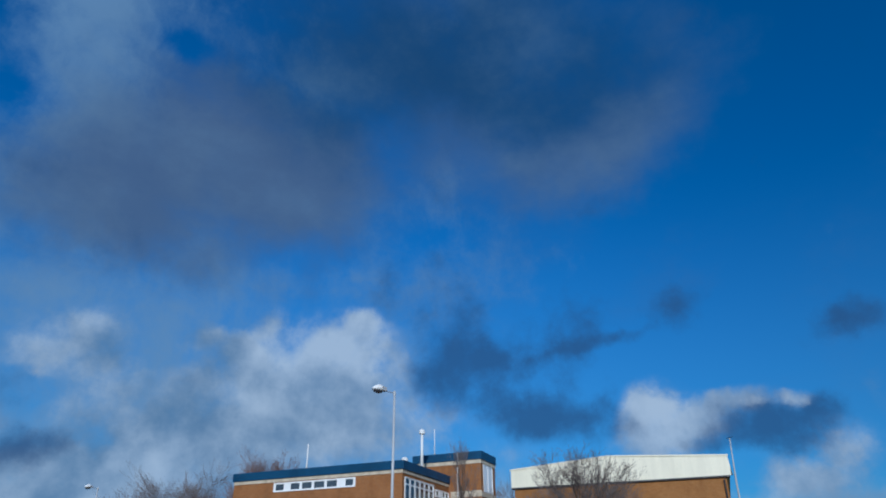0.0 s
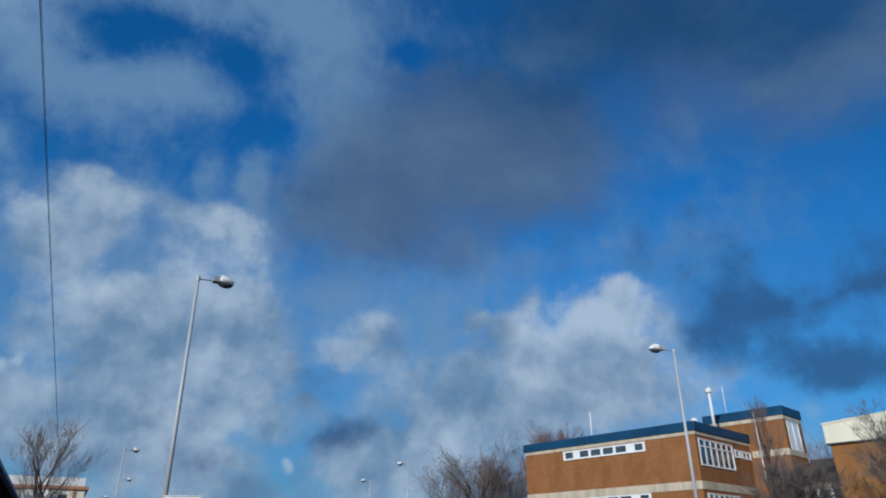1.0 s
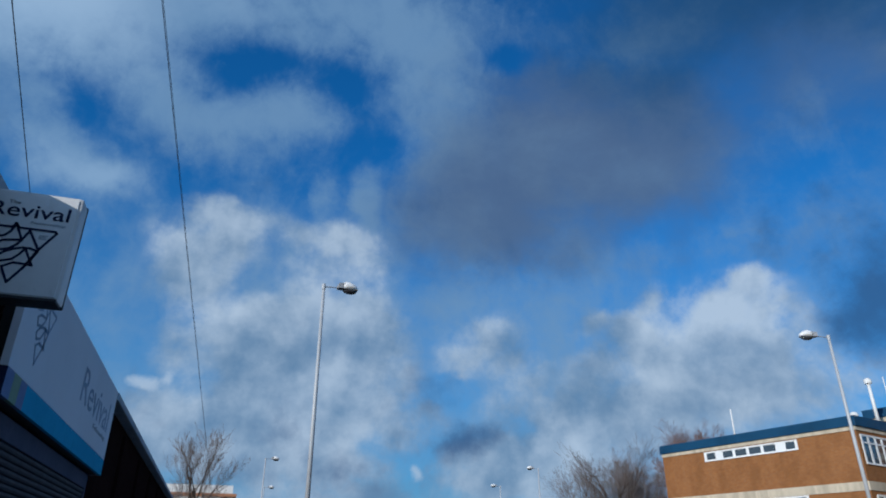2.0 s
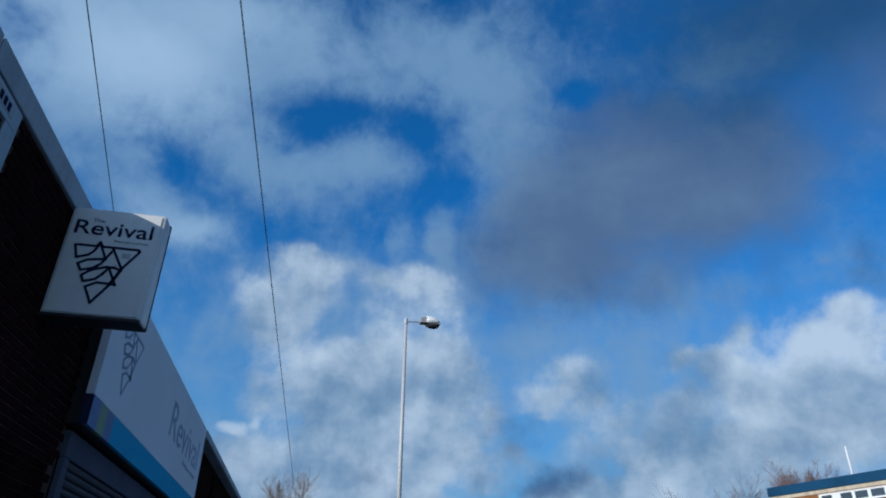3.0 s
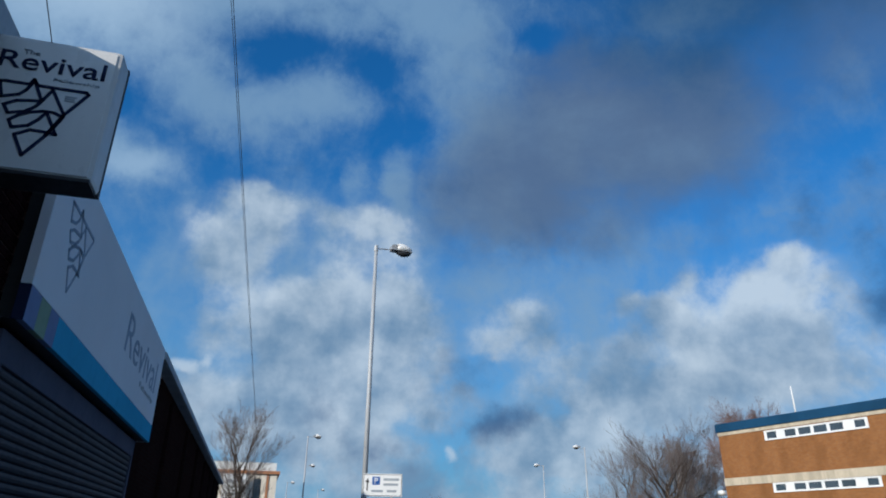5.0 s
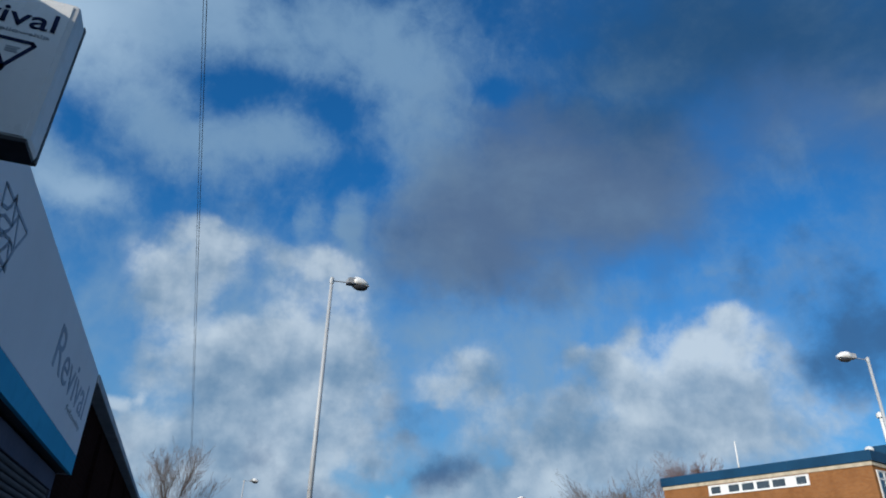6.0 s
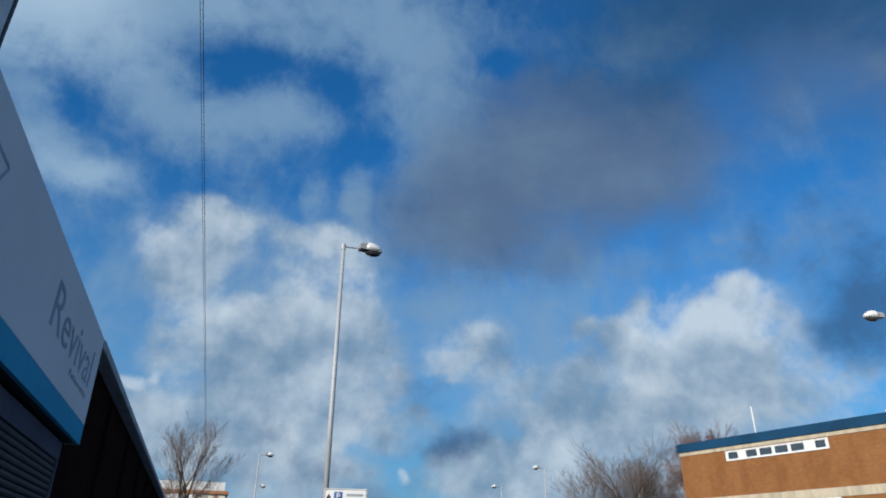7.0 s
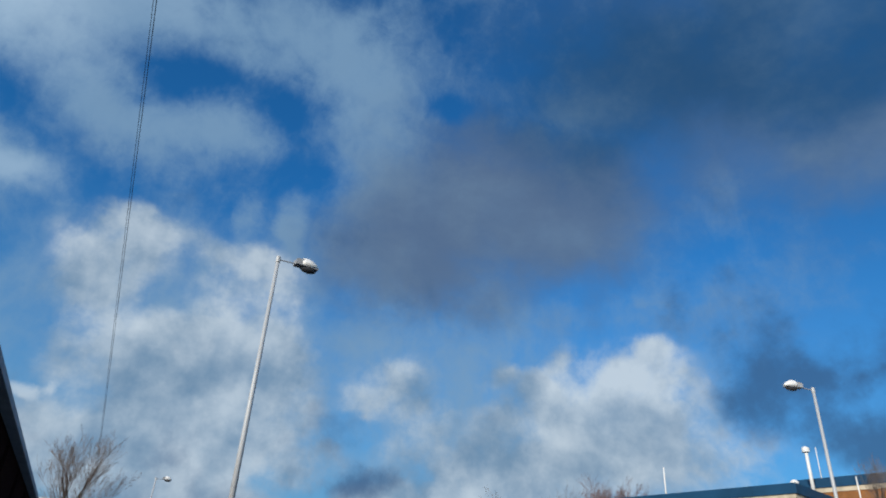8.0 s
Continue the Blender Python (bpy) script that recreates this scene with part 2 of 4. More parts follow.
    puffs = k.math("ADD", p, k.math("MULTIPLY", k.math("ADD", centred(fine, 1.8), centred(tufts, 2.0)), k.ramp(p, 0.0, 0.4)))
    colour = k.mix(k.ramp(puffs, 0.2, 1.2, 0.0, 0.65), colour, CLOUD_LIT)
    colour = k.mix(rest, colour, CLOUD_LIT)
    out, back = k.node("ShaderNodeOutputWorld"), k.node("ShaderNodeBackground")
    k.put(back.inputs[0], colour)
    back.inputs[1].default_value = 0.1
    tree.links.new(back.outputs[0], out.inputs[0])


SKY_TINT = (0.15, 0.82, 1.33)
HAZE = (1.3, 2.8, 4.3)
VEIL_COLOUR = (1.7, 3.0, 4.6)
VEIL_LIT = (3.7, 5.2, 6.7)
CLOUD_LIT = (4.9, 5.85, 6.75)
CLOUD_SHADE = (1.32, 2.35, 3.65)
CLOUD_GREY = (0.88, 1.38, 2.28)
CLOUD_DARK = (0.20, 0.66, 1.48)
CLOUD_LOW = (0.35, 0.95, 2.15)
build_sky()

# ---- materials ----
def material(name, colour, rough=0.6, metal=0.0, vary=0.25, grain=12.0, second=None, bump=0.2, stain=0.15, per_piece=0.0, streak=False, gloss=0.5):
    """A painted, metal or mineral surface: base colour with broad stains, fine grain and relief."""
    m = bpy.data.materials.new(name)
    m.use_nodes = True
    k = Nodes(m.node_tree)
    shader = m.node_tree.nodes["Principled BSDF"]
    where = k.node("ShaderNodeTexCoord").outputs["Object"]
    broad = k.noise(k.vec("MULTIPLY", where, (3.0, 3.0, 0.35)) if streak else where, grain * 0.11, 5.0, 0.6)
    fine = k.noise(where, grain * 2.2, 6.0, 0.62)
    second = second or tuple(c * (1 - vary) for c in colour)
    base = k.mix(k.ramp(broad, 0.35, 0.68), colour, second)
    base = k.mix(k.ramp(fine, 0.45, 0.75, 0.0, stain), base, tuple(c * 0.35 for c in colour))
    if per_piece:
        info = k.node("ShaderNodeObjectInfo")
        tone = k.math("ADD", k.math("MULTIPLY", k.math("SUBTRACT", info.outputs["Random"], 0.5), per_piece * 2), 1.0)
        base = k.vec("MULTIPLY", base, k.vec("ADD", (0, 0, 0), tone))
    k.put(shader.inputs["Base Color"], base)
    k.put(shader.inputs["Roughness"], k.math("ADD", k.math("MULTIPLY", k.math("SUBTRACT", fine, 0.5), 0.3), rough, clamp=True))
    shader.inputs["Metallic"].default_value = metal
    shader.inputs["Specular IOR Level"].default_value = gloss
    if bump:
        b = k.node("ShaderNodeBump")
        b.inputs["Strength"].default_value, b.inputs["Distance"].default_value = bump, 0.01
        k.put(b.inputs["Height"], fine)
        k.put(shader.inputs["Normal"], b.outputs[0])
    return m


def brickwork(name, one, two, joint, per_island=False):
    """Stretcher-bond brickwork for walls too far off to tell the bricks apart."""
    m = bpy.data.materials.new(name)
    m.use_nodes = True
    k = Nodes(m.node_tree)
    shader = m.node_tree.nodes["Principled BSDF"]
    where = k.node("ShaderNodeTexCoord").outputs["Object"]
    xyz = k.node("ShaderNodeSeparateXYZ")
    k.put(xyz.inputs[0], where)
    flat = k.node("ShaderNodeCombineXYZ")
    k.put(flat.inputs[0], k.math("ADD", xyz.outputs[0], xyz.outputs[1])), k.put(flat.inputs[1], xyz.outputs[2])
    bricks = k.node("ShaderNodeTexBrick")
    k.put(bricks.inputs["Vector"], flat.outputs[0])
    for key, value in (("Color1", (*one, 1)), ("Color2", (*two, 1)), ("Mortar", (*joint, 1)), ("Scale", 1.0), ("Mortar Size", 0.006), ("Bias", 0.0), ("Brick Width", 0.225), ("Row Height", 0.075)):
        bricks.inputs[key].default_value = value
    broad = k.noise(k.vec("MULTIPLY", where, (1.0, 1.0, 0.5)), 0.7, 6.0, 0.65)
    fine = k.noise(where, 14.0, 5.0, 0.6)
    base = k.mix(k.ramp(broad, 0.38, 0.7, 0.0, 0.5), bricks.outputs[0], tuple(c * 0.55 for c in two))
    base = k.mix(k.ramp(fine, 0.5, 0.8, 0.0, 0.3), base, tuple(c * 1.25 for c in one))
    k.put(shader.inputs["Base Color"], base)
    shader.inputs["Roughness"].default_value = 0.85
    shader.inputs["Specular IOR Level"].default_value = 0.0
    b = k.node("ShaderNodeBump")
    b.inputs["Strength"].default_value, b.inputs["Distance"].default_value = 0.4, 0.01
    k.put(b.inputs["Height"], k.math("SUBTRACT", fine, bricks.outputs["Fac"]))
    k.put(shader.inputs["Normal"], b.outputs[0])
    return m


def glass(name, tint=(0.05, 0.07, 0.09)):
    m = material(name, tint, rough=0.06, vary=0.3, grain=3.0, bump=0.0, stain=0.05)
    m.node_tree.nodes["Principled BSDF"].inputs["Specular IOR Level"].default_value = 0.9
    return m


M_ORANGE = brickwork("orange_brick", (0.33, 0.145, 0.055), (0.265, 0.112, 0.042), (0.26, 0.16, 0.10))
M_HALL = brickwork("tan_brick", (0.33, 0.155, 0.055), (0.28, 0.125, 0.044), (0.34, 0.2, 0.1))
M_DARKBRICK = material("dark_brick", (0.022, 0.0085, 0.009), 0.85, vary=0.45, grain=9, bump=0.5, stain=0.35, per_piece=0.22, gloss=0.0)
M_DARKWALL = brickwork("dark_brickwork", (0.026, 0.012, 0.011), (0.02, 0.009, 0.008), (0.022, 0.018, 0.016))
M_MORTAR = material("mortar", (0.085, 0.052, 0.048), 0.95, grain=20, bump=0.4, gloss=0.0)
M_BLUE = material("blue_fascia", (0.011, 0.062, 0.135), 0.5, vary=0.25, grain=4, bump=0.08, stain=0.15, gloss=0.15)
M_CREAM = material("cream_concrete", (0.58, 0.50, 0.38), 0.85, vary=0.3, grain=6, bump=0.25, stain=0.25, streak=True)
M_WHITE = material("white_paint", (0.78, 0.79, 0.78), 0.45, vary=0.12, grain=5, bump=0.06, stain=0.12)
M_UPVC = material("white_plastic", (0.82, 0.83, 0.83), 0.3, vary=0.06, grain=4, bump=0.0, stain=0.04)
M_CLAD = material("ivory_sheet", (0.80, 0.76, 0.60), 0.42, vary=0.12, grain=3, bump=0.05, stain=0.1, streak=True)
M_GLASS = glass("window_glass")
M_DARK = material("dark_metal", (0.02, 0.02, 0.024), 0.55, grain=8)
M_GALV = material("galvanised_steel", (0.48, 0.50, 0.52), 0.5, metal=0.05, vary=0.2, grain=7, bump=0.1, stain=0.15, streak=True)
M_LAMPSHELL = material("lamp_shell", (0.84, 0.84, 0.83), 0.4, vary=0.1, grain=7, bump=0.03)
M_LAMPGREY = material("lamp_grey", (0.34, 0.35, 0.37), 0.5, grain=8)
M_LAMPBOWL = material("lamp_bowl", (0.045, 0.045, 0.05), 0.12, vary=0.3, grain=6, bump=0.0)
M_PANEL = material("white_sign_panel", (0.70, 0.73, 0.78), 0.4, vary=0.1, grain=2, bump=0.0, stain=0.03, gloss=0.0)
M_SIGNFACE = material("sign_face", (0.66, 0.67, 0.67), 0.3, vary=0.1, grain=3, bump=0.02, stain=0.07, streak=True)
M_SIGNEDGE = material("sign_frame", (0.62, 0.62, 0.62), 0.4, vary=0.2, grain=6, bump=0.04, stain=0.15)
M_NAVY = material("navy_print", (0.022, 0.03, 0.07), 0.4, vary=0.15, grain=5, bump=0.0, gloss=0.0)
M_GREYPRINT = material("pale_grey_print", (0.34, 0.38, 0.42), 0.4, vary=0.15, grain=5, bump=0.0, gloss=0.0)
M_FRAME = material("pale_board_frame", (0.42, 0.50, 0.56), 0.5, vary=0.2, grain=6, bump=0.08, stain=0.2, streak=True, gloss=0.0)
M_FADEDBLUE = material("faded_blue_print", (0.36, 0.43, 0.53), 0.4, vary=0.25, grain=5, bump=0.0, gloss=0.0)
M_CYAN = material("cyan_print", (0.06, 0.37, 0.58), 0.35, vary=0.12, grain=2, bump=0.0, gloss=0.0)
M_GREEN = material("olive_print", (0.26, 0.36, 0.27), 0.35, vary=0.15, grain=3, bump=0.0, gloss=0.0)
M_PURPLE = material("violet_print", (0.20, 0.26, 0.42), 0.35, vary=0.15, grain=3, bump=0.0, gloss=0.0)
M_STEEL = material("shutter_steel", (0.04, 0.045, 0.06), 0.42, metal=0.2, vary=0.25, grain=6, bump=0.08, stain=0.2, gloss=0.0)
M_SHUTTERBOX = material("shutter_box", (0.105, 0.11, 0.15), 0.45, vary=0.2, grain=5, bump=0.06, stain=0.2, gloss=0.0)
M_COPING = material("pale_coping", (0.40, 0.44, 0.48), 0.6, vary=0.2, grain=6, bump=0.15, stain=0.2, streak=True, gloss=0.0)
M_BOARD = material("notice_board", (0.24, 0.35, 0.50), 0.35, vary=0.2, grain=2, bump=0.02, stain=0.08)
M_CABLE = material("cable_rubber", (0.012, 0.012, 0.014), 0.6, grain=8)
M_BARK = material("brown_bark", (0.075, 0.055, 0.042), 0.9, vary=0.4, grain=10, bump=0.4, gloss=0.12)
M_TWIG = material("twig_bark", (0.19, 0.16, 0.152), 0.9, vary=0.35, grain=6, bump=0.0, gloss=0.12)
M_REDTWIG = material("reddish_twigs", (0.21, 0.14, 0.13), 0.9, vary=0.35, grain=6, bump=0.0, gloss=0.12)
M_BIRCH = material("birch_bark", (0.55, 0.53, 0.50), 0.8, second=(0.25, 0.24, 0.23), grain=14, bump=0.2)
M_IVY = material("ivy_leaf", (0.05, 0.07, 0.022), 0.6, vary=0.4, grain=8)
M_ASPHALT = material("asphalt", (0.05, 0.05, 0.052), 0.9, vary=0.3, grain=16, bump=0.5)
M_PAVING = material("paving_concrete", (0.26, 0.25, 0.235), 0.9, vary=0.25, grain=12, bump=0.3)
M_GRASS = material("rough_grass", (0.06, 0.085, 0.03), 0.95, vary=0.45, grain=10, bump=0.6)
M_TERRACOTTA = material("terracotta", (0.45, 0.20, 0.10), 0.8, vary=0.2, grain=6)
M_RENDER = material("cream_render", (0.76, 0.70, 0.60), 0.85, vary=0.2, grain=4, bump=0.15)
M_ROOF = material("roof_felt", (0.06, 0.055, 0.05), 0.9, vary=0.3, grain=8)
M_BLUESIGN = material("blue_sign_print", (0.02, 0.10, 0.36), 0.35, vary=0.1, grain=4, bump=0.0)

GROUND = -0.2


# ---- building blocks ----
def box(bm, x0, x1, y0, y1, z0, z1, m=None, bevel=0.0):
    made = bmesh.ops.create_cube(bm, size=1.0)["verts"]
    for v in made:
        v.co = Vector(((x0 + x1) / 2 + v.co.x * (x1 - x0), (y0 + y1) / 2 + v.co.y * (y1 - y0), (z0 + z1) / 2 + v.co.z * (z1 - z0)))
    if bevel:
        edges = list({e for v in made for e in v.link_edges})
        made = bmesh.ops.bevel(bm, geom=edges, offset=bevel, segments=2, affect="EDGES", profile=0.6)["verts"]
    if m is not None:
        bmesh.ops.transform(bm, matrix=m, verts=list(made))
    return bm


def boxes(*rows, bevel=0.0):
    bm = bmesh.new()
    for row in rows:
        box(bm, *row, bevel=bevel)
    return bm


def tube(bm, points, radii, sides=8, caps=True):
    """A round bar through the points, tapering by the radii."""
    rings = []
    for i, p in enumerate(points):
        a, b = Vector(points[max(i - 1, 0)]), Vector(points[min(i + 1, len(points) - 1)])
        d = (b - a).normalized()
        side = d.cross(Vector((0, 0, 1)) if abs(d.z) < 0.95 else Vector((1, 0, 0))).normalized()
        up = side.cross(d)
        rings.append([bm.verts.new(Vector(p) + radii[i] * (math.cos(q) * side + math.sin(q) * up)) for q in (2 * math.pi * j / sides for j in range(sides))])
    for lo, hi in zip(rings, rings[1:]):
        for j in range(sides):
            bm.faces.new((lo[j], lo[(j + 1) % sides], hi[(j + 1) % sides], hi[j]))
    if caps:
        bm.faces.new(rings[0]), bm.faces.new(rings[-1])
    return bm


def prism(bm, outline, y0, y1):
    """An outline in x and z, given depth along y."""
    lo, hi = [bm.verts.new((x, y0, z)) for x, z in outline], [bm.verts.new((x, y1, z)) for x, z in outline]
    bm.faces.new(lo), bm.faces.new(hi[::-1])
    for i in range(len(lo)):
        j = (i + 1) % len(lo)
        bm.faces.new((lo[j], lo[i], hi[i], hi[j]))
    return bm


def mesh_of(name, bm, mat, smooth=False):
    bmesh.ops.recalc_face_normals(bm, faces=bm.faces[:])
    me = bpy.data.meshes.new(name)
    bm.to_mesh(me)
    bm.free()
    me.materials.append(mat)
    if smooth:
        me.polygons.foreach_set("use_smooth", [True] * len(me.polygons))
    return me


def part(name, bm, mat, parent, label="", smooth=False, m=None):
    ob = new(name, mesh_of(name, bm, mat, smooth))
    ob.parent = parent
    if m is not None:
        ob.matrix_basis = m
    return tagged(ob, label)


def thing(name, m, label, category, group="", kind=""):
    ob = new(name)
    ob.empty_display_size = 0.2
    ob.matrix_basis = m
    return tagged(ob, label, category, group, kind)


def setting(name, bm, mat, label, category):
    return tagged(new(name, mesh_of(name, bm, mat)), label, category, kind="structure")


def stroke(bm, points, width, y, depth=0.004):
    """Flat printed lines through points in x and z, facing -y."""
    for (ax, az), (bx, bz) in zip(points, points[1:]):
        d = Vector((bx - ax, 0, bz - az))
        n = Vector((-d.z, 0, d.x)).normalized() * width / 2
        e = d.normalized() * width * 0.35
        a, b = Vector((ax, 0, az)) - e, Vector((bx, 0, bz)) + e
        prism(bm, [((p).x, (p).z) for p in (a - n, b - n, b + n, a + n)], y, y - depth)
    return bm


# ---- ground ----
ROAD_L, ROAD_R = 2.9, 20.5
setting("ground", boxes((-900, 900, -900, 900, GROUND - 0.6, GROUND - 0.16)), M_GRASS, "rough grassy ground reaching to the horizon", "ground")
setting("road", boxes((ROAD_L, ROAD_R, -300, 420, GROUND - 0.3, GROUND - 0.12)), M_ASPHALT, "worn grey asphalt road between the pavements", "road")
setting("pavement_shops", boxes((-3.5, ROAD_L - 0.13, -60, 70, GROUND - 0.3, GROUND)), M_PAVING, "grey concrete pavement in front of the shops", "pavement")
setting("pavement_far", boxes((ROAD_R + 0.13, 26.0, -60, 160, GROUND - 0.3, GROUND)), M_PAVING, "grey concrete pavement across the road", "pavement")
for kerb_x in (ROAD_L - 0.127, ROAD_R + 0.003):
    setting("kerb", boxes((kerb_x, kerb_x + 0.124, -60, 70, GROUND - 0.3, GROUND + 0.003), bevel=0.015), M_PAVING, "concrete kerb along the road edge", "kerb")


# ---- the row of shops ----
WALL_X, WALL_TOP = -3.5, 4.36
SHOP_Y0, SHOP_Y1 = -24.0, 34.0


def build_shop_row():
    row = thing("shop_building", pose(0, 0, 0), "single-storey dark brick shop row with a pale coping, in shade", "building")
    # the wall, open where the shutter stands
    back = -3.86
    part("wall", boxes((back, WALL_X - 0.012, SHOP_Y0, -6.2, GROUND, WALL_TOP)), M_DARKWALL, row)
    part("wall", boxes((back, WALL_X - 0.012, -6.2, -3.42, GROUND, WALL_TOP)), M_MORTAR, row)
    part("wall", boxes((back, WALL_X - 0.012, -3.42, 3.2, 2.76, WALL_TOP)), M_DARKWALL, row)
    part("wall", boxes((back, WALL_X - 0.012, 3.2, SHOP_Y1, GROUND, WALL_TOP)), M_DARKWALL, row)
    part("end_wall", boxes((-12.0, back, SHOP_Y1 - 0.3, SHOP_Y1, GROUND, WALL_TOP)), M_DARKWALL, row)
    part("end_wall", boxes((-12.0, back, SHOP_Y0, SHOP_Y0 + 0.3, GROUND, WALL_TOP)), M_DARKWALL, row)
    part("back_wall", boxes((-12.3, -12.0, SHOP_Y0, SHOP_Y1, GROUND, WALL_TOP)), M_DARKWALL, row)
    part("roof", boxes((-12.0, back, SHOP_Y0 + 0.3, SHOP_Y1 - 0.3, 4.05, 4.2)), M_ROOF, row, "grey felt flat roof")
    y = SHOP_Y0
    while y < SHOP_Y1 - 0.1:
        end = min(y + 2.9, SHOP_Y1)
        part("coping", boxes((-3.93, -3.475, y + 0.006, end - 0.006, WALL_TOP + 0.002, WALL_TOP + 0.212), bevel=0.012), M_COPING, row, "pale weathered coping")
        y = end
    # pale eaves trim over the far stretch of wall
    y = 3.52
    while y < SHOP_Y1 - 0.1:
        end = min(y + 3.05, SHOP_Y1)
        part("eaves_trim", boxes((WALL_X - 0.008, -3.28, y + 0.005, end - 0.005, 4.22, 4.357), bevel=0.01), M_COPING, row, "pale eaves trim")
        y = end
    # shallow piers on the far stretch of wall
    for y in (7.0, 11.2, 15.4, 19.6, 23.8, 28.0, 32.2):
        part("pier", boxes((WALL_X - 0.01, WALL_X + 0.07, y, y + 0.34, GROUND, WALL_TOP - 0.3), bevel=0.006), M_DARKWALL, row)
    return row


shop_row = build_shop_row()


def build_shutter():
    s = thing("roller_shutter", pose(0, 0, 0), "closed grey steel roller shutter under a pale housing", "shutter")
    part("housing", boxes((-3.52, -3.445, -3.42, 3.1, 2.51, 2.75), bevel=0.012), M_SHUTTERBOX, s, "pale grey shutter housing")
    for y0, y1 in ((-3.42, -3.27), (3.0, 3.1)):
        part("guide_rail", boxes((-3.5, -3.445, y0, y1, GROUND, 2.508), bevel=0.006), M_SHUTTERBOX, s)
    part("bottom_bar", boxes((-3.47, -3.43, -3.31, 2.99, GROUND, GROUND + 0.09), bevel=0.006), M_STEEL, s)
    bm = bmesh.new()
    prism(bm, [(0.0, 0.0), (0.014, 0.012), (0.02, 0.035), (0.014, 0.062), (0.0, 0.074), (-0.012, 0.074), (-0.012, 0.0)], 0.0, 6.3)
    slat = mesh_of("slat", bm, M_STEEL)
    z = 2.43
    while z > GROUND + 0.1:
        ob = new("slat", slat)
        ob.parent, ob.matrix_basis = s, pose(-3.478, -3.31, z)
        z -= 0.078
    return s


build_shutter()


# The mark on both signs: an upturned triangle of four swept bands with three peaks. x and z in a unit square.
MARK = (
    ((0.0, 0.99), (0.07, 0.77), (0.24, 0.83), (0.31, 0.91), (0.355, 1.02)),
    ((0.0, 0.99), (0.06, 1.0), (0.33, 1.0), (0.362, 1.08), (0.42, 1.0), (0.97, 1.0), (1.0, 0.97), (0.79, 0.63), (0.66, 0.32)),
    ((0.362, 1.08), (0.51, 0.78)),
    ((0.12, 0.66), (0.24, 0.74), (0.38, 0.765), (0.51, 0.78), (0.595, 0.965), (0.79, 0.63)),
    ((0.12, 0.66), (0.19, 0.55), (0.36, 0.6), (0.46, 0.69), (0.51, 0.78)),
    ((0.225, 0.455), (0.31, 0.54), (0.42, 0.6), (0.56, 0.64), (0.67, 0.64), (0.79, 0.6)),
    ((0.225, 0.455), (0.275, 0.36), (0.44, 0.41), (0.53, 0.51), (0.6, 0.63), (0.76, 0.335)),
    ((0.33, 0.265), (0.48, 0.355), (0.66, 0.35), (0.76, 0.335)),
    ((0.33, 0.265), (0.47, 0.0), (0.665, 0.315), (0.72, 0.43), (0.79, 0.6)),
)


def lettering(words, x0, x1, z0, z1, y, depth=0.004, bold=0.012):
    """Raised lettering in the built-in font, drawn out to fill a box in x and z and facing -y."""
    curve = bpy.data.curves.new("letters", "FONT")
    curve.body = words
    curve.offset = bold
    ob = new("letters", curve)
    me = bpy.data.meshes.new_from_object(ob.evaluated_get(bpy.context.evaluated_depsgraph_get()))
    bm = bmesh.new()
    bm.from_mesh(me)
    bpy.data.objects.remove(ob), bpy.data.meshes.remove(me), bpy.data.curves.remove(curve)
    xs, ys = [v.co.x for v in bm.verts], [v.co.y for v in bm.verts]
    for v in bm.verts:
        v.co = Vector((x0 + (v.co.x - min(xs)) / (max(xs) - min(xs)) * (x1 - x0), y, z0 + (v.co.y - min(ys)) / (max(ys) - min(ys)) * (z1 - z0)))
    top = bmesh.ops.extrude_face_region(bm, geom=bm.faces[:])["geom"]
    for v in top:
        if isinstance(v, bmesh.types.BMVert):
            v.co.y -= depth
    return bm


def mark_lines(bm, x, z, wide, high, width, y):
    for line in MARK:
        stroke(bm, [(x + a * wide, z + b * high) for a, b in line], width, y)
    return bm


